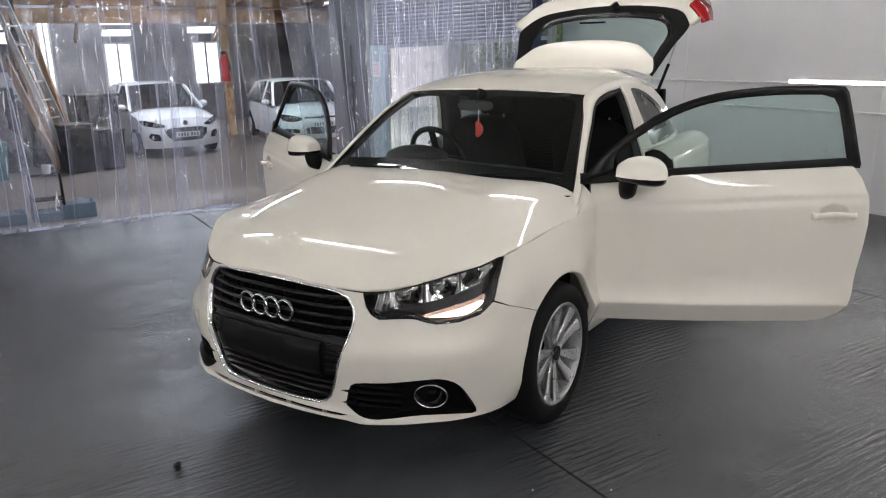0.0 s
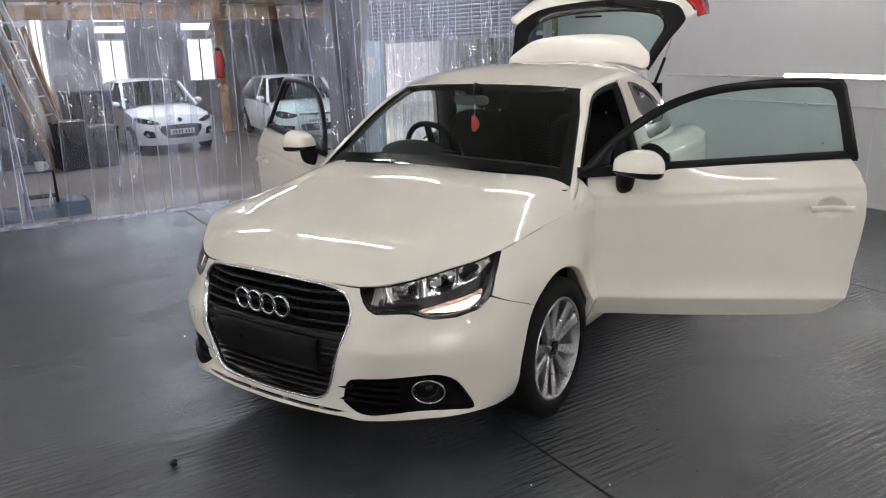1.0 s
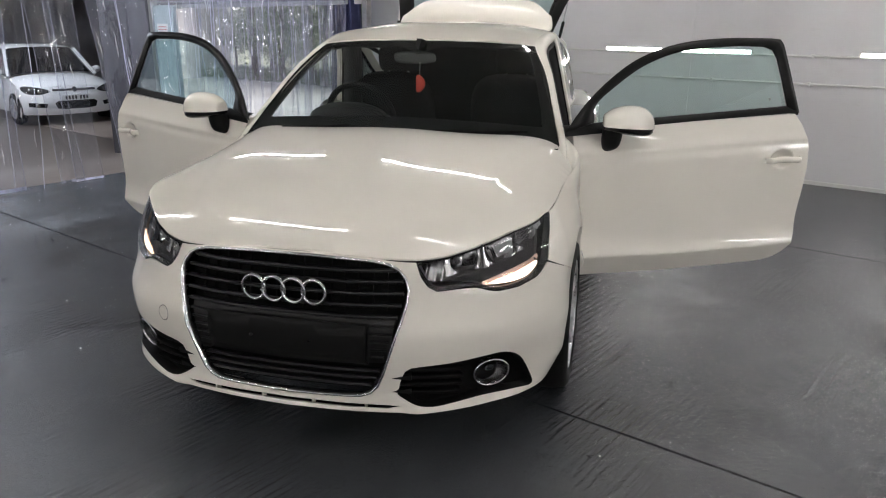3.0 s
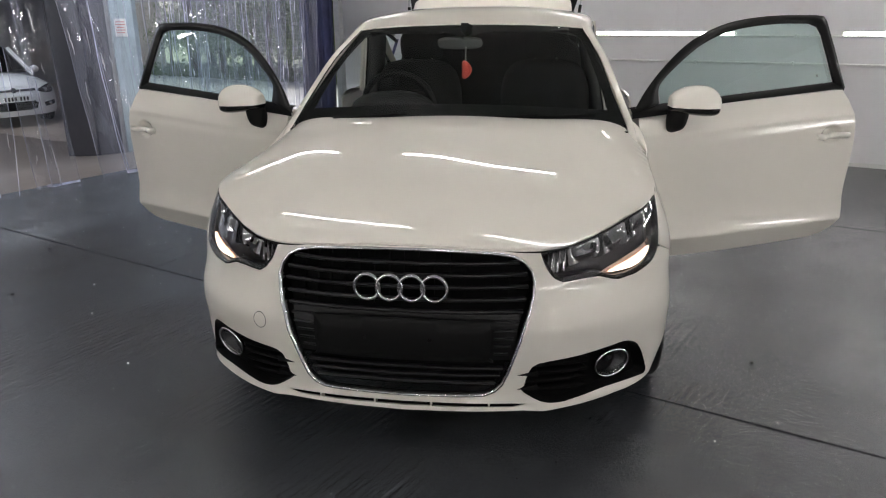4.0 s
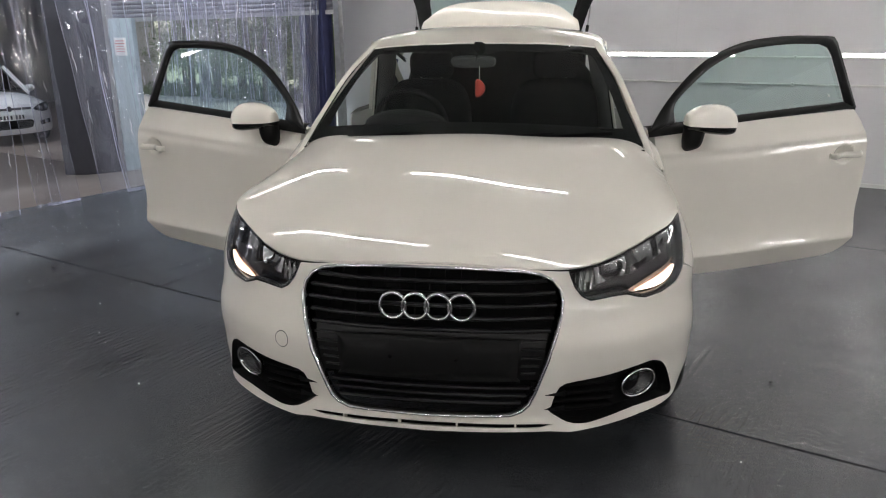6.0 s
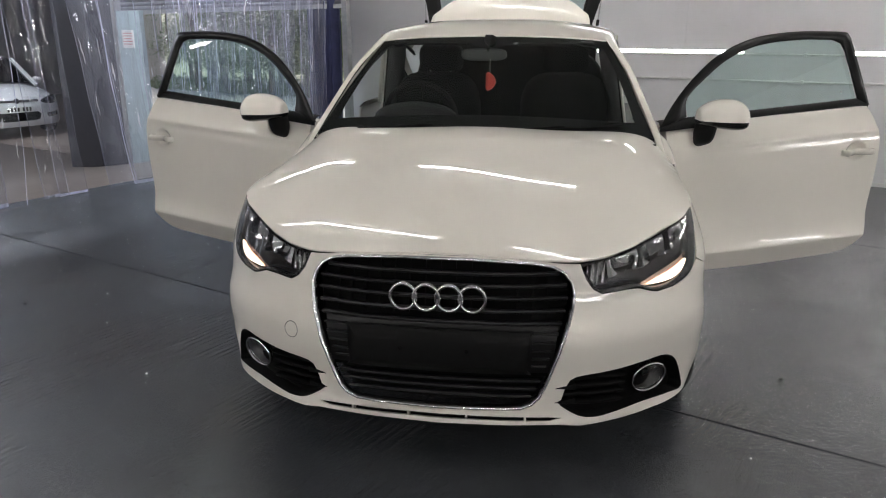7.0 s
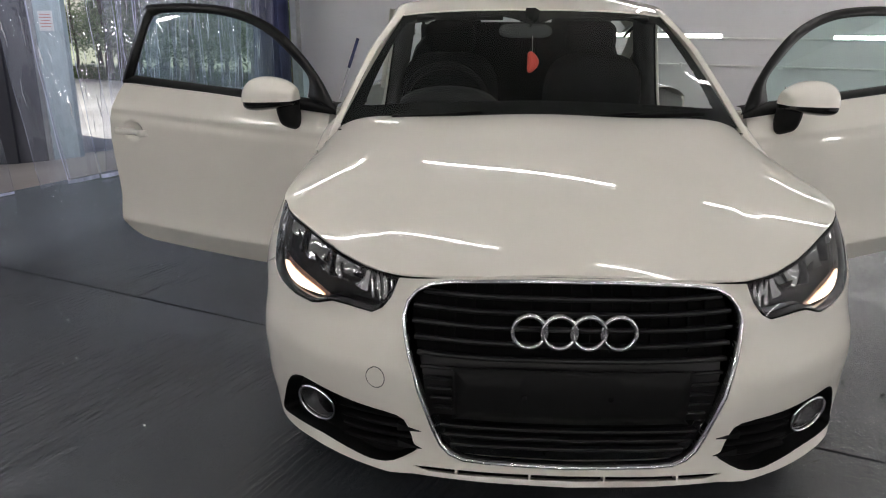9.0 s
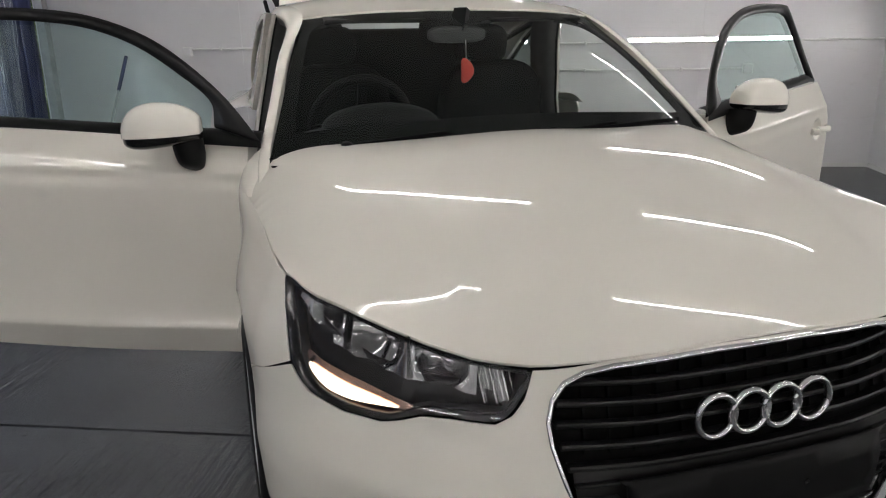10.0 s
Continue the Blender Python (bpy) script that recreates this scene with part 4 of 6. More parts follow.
lattice("scuttle", [[Vector((p.x, p.y - .055, p.z - .012)) for p in LOWC], [Vector((p.x, p.y - .01, p.z - .016)) for p in LOWC], [Vector((p.x, p.y + .02, p.z + .0)) for p in LOWC]], BLACK, car, solid=.004)


def wiper(x0, x1):
    w = thing("wiper", "", "")
    w.parent = car
    p, q = Vector((x0, 1.150, .940)), Vector((x1, 1.178, .958))
    part("arm", bar(p, p.lerp(q, .55) + Vector((0, 0, .01)), .014, .008), DARK, w, smooth=False)
    part("blade", bar(p.lerp(q, .2) + Vector((0, 0, -.004)), q, .008, .012), DARK, w, smooth=False)
    part("pivot_cap", ball(Matrix.Translation(p), (.018, .018, .012), seg=12), BLACK, w)


wiper(-.52, .05), wiper(.06, .60)


# rear quarters
def flank_x(y, z):
    """Half width of the glasshouse side at y and z."""
    return .680 - .2 * (z - 1.0) - .22 * max(0, y - 2.5) ** 2


def side_house(s):
    surf = lambda y, z, lift=0.0: Vector((s * (flank_x(y, z) + lift), y, z))
    body = ccw([(2.056, 1.318), (2.10, 1.27), (2.141, 1.202), (2.175, 1.12), (2.195, 1.06), (2.241, .95), (3.12, .95), (3.0, 1.02), (2.80, 1.135), (2.66, 1.22), (2.52, 1.285), (2.3, 1.318)])
    pane = ccw([(2.165, 1.296), (2.20, 1.300), (2.30, 1.287), (2.41, 1.258), (2.56, 1.20), (2.71, 1.119), (2.84, 1.055), (2.925, 1.010), (2.930, .998), (2.915, .994), (2.65, .982), (2.40, .974), (2.375, .985), (2.34, 1.05), (2.29, 1.12), (2.22, 1.22)])
    sheet("rear_pillar", body, [pane], surf, PAINT, car, .03, solid=.02, soft=.01)
    inner = ccw([(2.225, 1.276), (2.30, 1.268), (2.41, 1.236), (2.56, 1.172), (2.68, 1.108), (2.735, 1.078), (2.70, 1.062), (2.62, 1.052), (2.46, 1.048), (2.385, 1.050), (2.36, 1.07), (2.30, 1.15), (2.255, 1.22)])
    sheet("quarter_frame", pane, [inner], lambda y, z: surf(y, z, .001), GLOSS_BLACK, car, .03)
    g = sheet("quarter_window", inner, [], lambda y, z: surf(y, z, -.003), TINTED, car, .05)
    g.visible_shadow = False
    a0, ra, end = along(2.30), along(3.0), along(3.3)
    low = [(a0, .92), (a0 + .02, .60), (a0 + .02, .30), (a0 + .04, .22)] + arch(ra, ARCH_R, 195, -15, 20) + [(end, .25), (end, .92)]
    sheet("rear_quarter", ccw([(s * a, z) for a, z in low]), [], skin, PAINT, car, .03, solid=.01, soft=.006)
    rows = []
    for k in range(8):
        f = k / 7
        row = []
        for y in np.linspace(2.26, 3.3, 24):
            p, q = Vector((s * (flank_x(min(y, 3.1), .962) - .002), y, .962)), skin(s * along(y), .918)
            row.append(p.lerp(q, f) + Vector((s * .010, 0, .022)) * math.sin(math.pi * f))
        rows.append(row)
    lattice("shoulder", rows, PAINT, car, flip=s < 0)
    lattice("sill", [[skin(s * (1.83 + (a0 - 1.8) * k / 16), z, l) for k in range(17)] for z, l in ((.19, -.02), (.26, -.012), (.31, -.02), (.33, -.06), (.33, -.16))], PAINT, car, flip=s < 0)
    front = [(2.056, 1.312), (2.10, 1.27), (2.141, 1.202), (2.175, 1.12), (2.195, 1.06), (2.241, .95), (2.30, .6), (2.28, .32)]
    rows = [[Vector((s * (max(flank_x(y, z), .72 if z < .9 else 0) - ix), y + iy, z - iz)) for y, z in front] for ix, iy, iz in ((.0, 0, 0), (.008, -.010, 0), (.016, -.012, .002), (.024, -.006, .004), (.065, .015, .006), (.10, .09, .008))]
    lattice("door_flange", rows[:3], PAINT, car, flip=s > 0, solid=.004)
    lattice("door_seal", rows[2:4], BLACK, car, flip=s > 0, solid=.008)
    lattice("door_pillar", rows[3:], TRIM, car, flip=s > 0, solid=.006)
    lattice("front_post", [[Vector((s * x, y, z)) for z in (.32, .6, .74, .80)] for x, y in ((.79, 1.262), (.775, 1.30), (.68, 1.31))], PAINT, car, flip=s < 0, solid=.01)


side_house(1), side_house(-1)
rear_end = [[skin(along(3.28) + (RUN[-1] - along(3.28)) * k / 12, z) for k in range(13)] for z in (.25, .45, .62)]
lattice("rear_bumper", rear_end, PAINT, car, solid=.02)
lattice("rear_bumper", [[Vector((-v.x, v.y, v.z)) for v in r] for r in rear_end], PAINT, car, flip=True, solid=.02)


# tailgate, hinged up from the roof's rear edge
def tailgate():
    g = thing("tailgate", "", "")
    g.parent = car
    spoiler = [[(-.47, 2.83, 1.345), (-.3, 2.875, 1.372), (0, 2.89, 1.378), (.3, 2.875, 1.372), (.47, 2.83, 1.345)],
               [(-.50, 2.85, 1.37), (-.32, 2.90, 1.44), (0, 2.93, 1.455), (.32, 2.90, 1.44), (.50, 2.85, 1.37)],
               [(-.49, 2.89, 1.43), (-.33, 2.96, 1.525), (0, 3.0, 1.548), (.33, 2.96, 1.525), (.49, 2.89, 1.43)],
               [(-.47, 2.93, 1.445), (-.32, 3.0, 1.53), (0, 3.04, 1.555), (.32, 3.0, 1.53), (.47, 2.93, 1.445)]]
    rows = [curve3(r, 6) for r in spoiler]
    cols = [curve3([r[i] for r in rows], 5) for i in range(len(rows[0]))]
    lattice("spoiler", [[c[j] for c in cols] for j in range(len(cols[0]))], PAINT, g, solid=.012)
    outer = [(-.50, 2.86, 1.33), (-.56, 3.04, 1.50), (-.615, 3.2, 1.64), (-.50, 3.33, 1.735), (-.25, 3.39, 1.775), (0, 3.41, 1.785), (.25, 3.39, 1.775), (.50, 3.33, 1.735), (.615, 3.2, 1.64), (.56, 3.04, 1.50), (.50, 2.86, 1.33)]
    inner = [(-.44, 2.90, 1.36), (-.465, 3.05, 1.49), (-.485, 3.16, 1.59), (-.40, 3.26, 1.668), (-.2, 3.31, 1.70), (0, 3.325, 1.708), (.2, 3.31, 1.70), (.40, 3.26, 1.668), (.485, 3.16, 1.59), (.465, 3.05, 1.49), (.44, 2.90, 1.36)]
    o, i = curve3(outer, 6), curve3(inner, 6)
    lattice("window_frame", [o, [a.lerp(b, .5) + Vector((0, -.006, .004)) for a, b in zip(o, i)], i, [b + Vector((0, .02, -.005)) for b in i]], GLOSS_BLACK, g, flip=True)
    half_n = len(i) // 2
    lattice("rear_window", [[i[k].lerp(i[-1 - k], j / 16) + Vector((0, -.015 * math.sin(math.pi * j / 16), .01 * math.sin(math.pi * j / 16))) for j in range(17)] for k in range(half_n + 1)], GLASS, g).visible_shadow = False
    # the painted lower panel, now uppermost
    top = [[(-.615, 3.2, 1.64), (-.50, 3.33, 1.735), (-.25, 3.39, 1.775), (0, 3.41, 1.785), (.25, 3.39, 1.775), (.50, 3.33, 1.735), (.615, 3.2, 1.64)],
           [(-.67, 3.20, 1.67), (-.55, 3.37, 1.80), (-.27, 3.45, 1.855), (0, 3.47, 1.868), (.27, 3.45, 1.855), (.55, 3.37, 1.80), (.67, 3.20, 1.67)],
           [(-.69, 3.28, 1.70), (-.56, 3.48, 1.835), (-.27, 3.56, 1.895), (0, 3.58, 1.91), (.27, 3.56, 1.895), (.56, 3.48, 1.835), (.69, 3.28, 1.70)],
           [(-.68, 3.50, 1.69), (-.56, 3.72, 1.83), (-.27, 3.80, 1.89), (0, 3.82, 1.90), (.27, 3.80, 1.89), (.56, 3.72, 1.83), (.68, 3.50, 1.69)]]
    rows = [curve3(r, 6) for r in top]
    cols = [curve3([r[k] for r in rows], 5) for k in range(len(rows[0]))]
    lattice("tailgate_panel", [[c[j] for c in cols] for j in range(len(cols[0]))], PAINT, g, solid=.02)
    for s in (1, -1):
        tl = [[(s * .59, 3.245, 1.752), (s * .645, 3.22, 1.705), (s * .685, 3.225, 1.645)], [(s * .605, 3.31, 1.782), (s * .672, 3.28, 1.725), (s * .70, 3.28, 1.655)],
              [(s * .60, 3.44, 1.79), (s * .675, 3.40, 1.735), (s * .695, 3.38, 1.66)]]
        if s < 0:      # this lamp lies lower in its panel
            tl = [[(x + .045, y + .075, z - .045) for x, y, z in r] for r in tl]
        lattice("tail_lamp", [curve3(r, 4) for r in tl], LAMP_RED, g, solid=.02, label="red tail lamp lens", flip=s > 0)
        part("gas_strut", rod((s * .53, 2.89, 1.24), (s * .555, 3.0, 1.40), .010), BLACK, g)
        part("strut_rod", rod((s * .555, 3.0, 1.40), (s * .57, 3.07, 1.52), .005), STEEL, g)
    part("wiper_pivot", bar((.02, 3.33, 1.765), (.05, 3.36, 1.795), .05, .035), BLACK, g, smooth=False)
    part("rear_wiper", bar((.03, 3.325, 1.75), (.42, 3.22, 1.70), .014, .012), BLACK, g, smooth=False)
    part("brake_lamp", bar((-.09, 3.06, 1.668), (.09, 3.06, 1.668), .02, .012), BLACK, g, smooth=False)


tailgate()


# doors
DOOR_Y = 1.25


def door(s, angle):
    d = thing("door", "", "")
    d.parent = car
    d.matrix_basis = Matrix.Translation((s * .80, DOOR_Y, 0)) @ Matrix.Rotation(radians(-s * angle), 4, "Z") @ Matrix.Translation((-s * .80, -DOOR_Y, 0))
    a0 = along(DOOR_Y)

    def skin_d(t, z, lift=0.0):
        v = skin(a0 + t, z, lift)
        v.x += .018 * ease(0.0, .5, t) - .022
        v.x -= .030 * max(0.0, 1 - ((t - 1.05) / .066) ** 2 - ((z - .806) / .043) ** 2)
        return Vector((s * v.x, v.y, v.z))

    def pane_d(t, z, lift=0.0):
        return Vector((s * (.772 - .44 * (z - .97) + lift), DOOR_Y + t, z))

    shell = [(.0, .325), (.02, .317), (.67, .318), (.98, .322), (1.05, .333), (1.10, .362), (1.135, .405), (1.158, .455), (1.166, .52), (1.188, .65), (1.2, .76), (1.195, .87), (1.165, .955), (1.13, 1.003), (.6, .983), (.0, .952)]
    poly = ccw(shell if s > 0 else [(-t, z) for t, z in shell])
    f = skin_d if s > 0 else (lambda t, z, lift=0.0: skin_d(-t, z, lift))
    sheet("door_skin", poly, [], f, PAINT, d, .0095, soft=.004)
    collar("door_edge", poly, f, lambda t, z: f(t, z, -.075), PAINT, d)
    sheet("door_trim", poly, [], lambda t, z: f(t, z, -.075), DASH, d, .05)
    OUT = curve3([(x, z, 0) for x, z in ((-.05, .948), (.06, 1.055), (.2, 1.158), (.34, 1.235), (.5, 1.288), (.65, 1.314), (.85, 1.327), (1.08, 1.326))], 5) + [Vector(p) for p in ((1.128, 1.322, 0), (1.142, 1.30, 0), (1.155, 1.18, 0), (1.17, 1.0, 0))]
    INN = curve3([(x, z, 0) for x, z in ((.125, .995), (.128, 1.065), (.235, 1.135), (.37, 1.207), (.51, 1.255), (.66, 1.280), (.85, 1.291), (1.02, 1.289))], 5) + [Vector(p) for p in ((1.072, 1.27, 0), (1.09, 1.23, 0), (1.098, 1.15, 0), (1.105, 1.035, 0))]
    INN = [q.lerp(p, .18) for p, q in zip(OUT, INN)] if len(OUT) == len(INN) else INN
    lattice("window_frame", [[pane_d(p.x, p.y, .006) for p in OUT], [pane_d((p.x + q.x) / 2, (p.y + q.y) / 2, .010) for p, q in zip(OUT, INN)], [pane_d(p.x, p.y, .004) for p in INN]], FRAME_BLACK, d, flip=s < 0, solid=.014)
    lattice("belt_seal", [[pane_d(t, .951 + .046 * t + h, l) for t in np.linspace(-.05, 1.17, 14)] for h, l in ((-.012, .012), (.006, .020), (.026, .014), (.03, -.01))], BLACK, d, flip=s < 0)
    tops = INN[5:]
    gl = lattice("door_glass", [[pane_d(q.x, .96 + (q.y - .96) * k / 6) for q in tops] for k in range(7)], GLASS, d, flip=s > 0)
    gl.visible_shadow = False
    part("glass_label", box(Matrix.Translation(pane_d(1.03, 1.065, .003)) @ pose(0, 0, 0, 0, s * -23.7), (.001, .010, .012)), LABEL_GREY, d, smooth=False)
    # handle in a scooped recess
    grip = curve3([f((t if s > 0 else -t), .802, l) for t, l in ((.955, .004), (.975, .026), (1.05, .032), (1.125, .026), (1.145, .004))], 6)
    across = (Vector((0, 0, .014)), Vector((s * .008, 0, .011)), Vector((s * .011, 0, 0)), Vector((s * .008, 0, -.011)), Vector((0, 0, -.014)), Vector((s * -.008, 0, 0)), Vector((0, 0, .014)))
    lattice("door_handle", [[p + o for p in grip] for o in across], PAINT, d, flip=s > 0)
    # mirror, standing off the door's front corner; given in the open door's place
    inv = d.matrix_basis.inverted()
    m = thing("door_mirror", "", "")
    m.parent = d
    c = inv @ Vector((s * 1.012, 1.285, .985))
    turn = inv.to_3x3().to_4x4() @ pose(0, 0, 0, 0, s * 2, s * 8)
    mm = Matrix.Translation(c) @ turn
    for name, up, mat in (("mirror_shell", True, PAINT), ("mirror_base", False, GLOSS_BLACK)):
        bm = ball(Matrix.Identity(4), (1, 1, 1), None, 32)
        for v in bm.verts:
            q = v.co.copy()
            x = math.copysign(abs(q.x) ** .9, q.x) * .116
            x = s * max(s * x, -.100)
            lean = .012 * s * q.x
            z = (abs(q.z) ** .92 * (.084 + lean) if q.z > 0 else -.004) if up else (-.004 if q.z > 0 else -abs(q.z) ** .6 * (.032 + lean) - .004)
            y = min(math.copysign(abs(q.y) ** .8, q.y) * .075, .045)
            k = 1.0 if up else .975
            v.co = mm @ Vector((x * k, y * k, z))
        part(name, bm, mat, m)
    part("mirror_glass", box(mm @ pose(0, .044, .022), (.15, .004, .066)), CHROME, m, smooth=False)
    foot = [inv @ Vector((s * .955, 1.30, .965)), inv @ Vector((s * .950, 1.302, .925)), inv @ Vector((s * .945, 1.31, .89)), inv @ Vector((s * .93, 1.335, .868))]
    line = curve3(foot, 6)
    rows = []
    for k, c in enumerate(line):
        r = .052 * (1 - .75 * (k / (len(line) - 1)) ** 3)
        rows.append([c + Vector((r * math.cos(i * math.pi / 10), .8 * r * math.sin(i * math.pi / 10), 0)) for i in range(21)])
    rows.append([line[-1]] * 21)
    lattice("mirror_foot", rows, BLACK, m, flip=True)
    return d


door(1, 60), door(-1, 63)


# wheels
def wheel(x, y, s):
    w = thing("wheel", "", "")
    w.parent = car
    m = pose(s * x, y, .292, 0, s * 90, 0)
    part("tyre", lathe([(.215, -.09), (.24, -.1), (.275, -.098), (.292, -.085), (.299, -.05), (.30, 0), (.299, .05), (.292, .085), (.277, .098), (.245, .102), (.222, .095), (.213, .085), (.213, -.085)], m, 64), RUBBER, w)
    rim = part("rim", lathe([(.218, .090), (.214, .096), (.207, .094), (.200, .080), (.195, .04), (.19, -.08)], m, 64), ALLOY, w, "silver ten-spoke alloy rim")
    part("brake_disc", lathe([(.05, -.01), (.14, -.01), (.14, -.02)], m, 40), STEEL, w)
    part("backing_plate", lathe([(.0, -.03), (.195, -.03)], m, 40), DARK, w)
    for k in range(10):
        t = 2 * math.pi * k / 10 + (.055 if k % 2 else -.055)
        t2 = 2 * math.pi * k / 10 + (.03 if k % 2 else -.03)
        bm = bmesh.new()
        ring = []
        for r, a, wd, h, dp in ((.034, t2, .012, .066, .03), (.075, t * .4 + t2 * .6, .0155, .072, .03), (.13, t, .0195, .080, .032), (.175, t, .0235, .087, .03), (.206, t, .031, .091, .02)):
            ca, sa = math.cos(a), math.sin(a)
            ring.append([bm.verts.new(m @ Vector((r * ca - o * sa, r * sa + o * ca, z))) for o, z in ((-wd, h - .006), (-wd * .72, h), (wd * .72, h - .003), (wd, h - .010), (wd * .8, h - dp), (-wd * .8, h - dp))])
        for a, b in zip(ring, ring[1:]):
            for i in range(6):
                bm.faces.new((a[i], a[(i + 1) % 6], b[(i + 1) % 6], b[i]))
        bmesh.ops.recalc_face_normals(bm, faces=bm.faces[:])
        part("spoke", bm, ALLOY, rim)
    part("hub", lathe([(.044, .03), (.044, .058), (.038, .064), (.0, .064)], m, 32), ALLOY, w)
    part("centre_cap", lathe([(.03, .07), (.03, .078), (.024, .081), (0, .081)], m, 32), GLOSS_BLACK, w)
    for k in range(5):
        q = m @ Matrix.Rotation(2 * math.pi * (k + .5) / 5, 4, "Z") @ pose(.039, 0, .074)
        part("wheel_bolt", lathe([(.008, -.01), (.008, .003), (0, .005)], q, 8), STEEL, w)


for s in (1, -1):
    wheel(.762, .85, s)
    wheel(.738, 3.0, s)


# cabin
part("cabin_floor", box(pose(0, 2.2, .27), (1.36, 2.1, .06)), DARK, car, smooth=False)
part("rear_shelf_wall", box(pose(0, 3.2, .55), (1.2, .03, .7)), DARK, car, smooth=False)
dash = [curve3([(-.70, 1.27, .915), (-.35, 1.23, .935), (0, 1.22, .94), (.35, 1.23, .935), (.70, 1.27, .915)], 6),
        curve3([(-.70, 1.40, .935), (-.36, 1.42, .965), (0, 1.42, .955), (.35, 1.42, .95), (.70, 1.42, .93)], 6),
        curve3([(-.70, 1.56, .90), (-.36, 1.55, .965), (0, 1.56, .93), (.35, 1.58, .92), (.70, 1.56, .89)], 6),
        curve3([(-.70, 1.60, .80), (-.36, 1.60, .84), (0, 1.60, .80), (.35, 1.62, .80), (.70, 1.60, .78)], 6),
        curve3([(-.70, 1.50, .45), (-.36, 1.50, .45), (0, 1.55, .40), (.35, 1.50, .45), (.70, 1.50, .45)], 6)]
cols = [curve3([r[k] for r in dash], 5) for k in range(len(dash[0]))]
lattice("dashboard", [[c[j] for c in cols] for j in range(len(cols[0]))], DASH, car, solid=.01)
part("binnacle_hood", ball(pose(-.34, 1.48, .955), (.20, .12, .07)), DASH, car)
for x in (-.60, 0.0, .60):
    part("air_vent", lathe([(.02, 0), (.045, 0), (.05, -.01)], pose(x, 1.60, .86, -80), 24), GLOSS_BLACK, car)
sw = thing("steering_wheel", "", "")
sw.parent = car
swm = pose(-.36, 1.72, .93, -66, 0, 0)
part("wheel_ring", lathe([(.178 + .016 * math.cos(2 * math.pi * i / 12), .016 * math.sin(2 * math.pi * i / 12)) for i in range(13)], swm, 48), BLACK, sw)
part("airbag_boss", ball(swm, (.07, .06, .03)), BLACK, sw)
for a in (0, 180, 270):
    p = swm @ Vector((.17 * math.cos(radians(a)), .17 * math.sin(radians(a)), 0))
    part("spoke", bar(swm.translation, p, .035, .016), BLACK, sw, smooth=False)
part("column", rod(swm.translation, (-.36, 1.55, .86), .045), DASH, sw)


def cushion(name, m, size, parent, mat=CLOTH, e=.55):
    bm = ball(m, (1, 1, 1), None, 24)
    mi = m.inverted()
    for v in bm.verts:
        q = mi @ v.co
        v.co = m @ Vector([math.copysign(abs(c) ** e, c) * k / 2 for c, k in zip(q, size)])
    return part(name, bm, mat, parent)


def seat(x):
    st = thing("front_seat", "", "")
    st.parent = car
    cushion("seat_base", pose(x, 1.98, .50), (.50, .52, .18), st)
    cushion("backrest", pose(x, 2.30, .82, 14), (.50, .14, .62), st)
    cushion("headrest", pose(x, 2.40, 1.19, 12), (.26, .09, .17), st)
    for o in (-.06, .06):
        part("headrest_post", rod((x + o, 2.37, 1.06), (x + o, 2.385, 1.14), .007), STEEL, st)


seat(-.36), seat(.36)
bench = thing("rear_seat", "", "")
bench.parent = car
cushion("seat_base", pose(0, 2.62, .48), (1.15, .45, .2), bench)
cushion("backrest", pose(0, 2.90, .90, 10), (1.22, .14, .74), bench)
part("load_cover", box(pose(0, 3.0, 1.0, 8), (1.1, .05, .5)), DARK, bench, smooth=False)
for x in (-.33, .33):
    cushion("headrest", pose(x, 2.86, 1.25, 10), (.26, .08, .14), bench)
im = thing("interior_mirror", "", "")
im.parent = car
cushion("mirror_head", pose(-.03, 1.60, 1.232, 10), (.215, .032, .055), im, TRIM, .6)
part("mirror_stem", bar((0, 1.625, 1.315), (-.02, 1.605, 1.24), .05, .03), BLACK, im, smooth=False)
lattice("headlining", [[Vector((.52 * k / 4, y, roof_z(.52 * k / 4, y) - .03)) for k in range(-4, 5)] for y in (1.72, 2.1, 2.5, 2.84)], TRIM, car, solid=.01)
for s in (1, -1):
    part("sun_visor", box(pose(s * .30, 1.71, 1.290, 12), (.36, .12, .012)), DASH, car, smooth=False, bevel=.005)
    q = [[Vector((s * (v.x - .03), v.y + .02, v.z - .01)) for v in curve3(RAIL_IN[1:5], 6)], [Vector((s * (v.x - .03), v.y + .02, v.z - .01)) for v in curve3(RAIL_OUT[1:5], 6)]]
    lattice("pillar_trim", q, TRIM, car, solid=.01)

fresh = thing("air_freshener", "red bean-shaped air freshener hanging from the car's interior mirror", "air freshener")
bm = ball(pose(0, 1.585, 1.112), (.024, .010, .042), None, 20)
for v in bm.verts:
    v.co.x += .010 * math.cos((v.co.z - 1.112) * 45) - .005
part("pad", bm, RED_FELT, fresh)
fresh.scale = CAR_SIZE
part("string", rod((0, 1.59, 1.235), (0, 1.586, 1.15), .0012, n=6), SIGN, fresh)

# ---- the open shed beyond the curtain ----
def holed_wall(name, flat, outer, holes, thick, mat, label, category="wall"):
    """An upright wall pierced by openings; flat(a, z) gives its places."""
    pts, faces = fill(outer, holes, 0.6)
    ob = link(name, [flat(*p) for p in pts], faces, mat, None, smooth=False, solid=thick)
    ob.matrix_world = TURN_ROOM
    return tagged(ob, label, category, "", "structure")


def rect(a0, a1, z0, z1):
    return [(a0, z0), (a1, z0), (a1, z1), (a0, z1)]


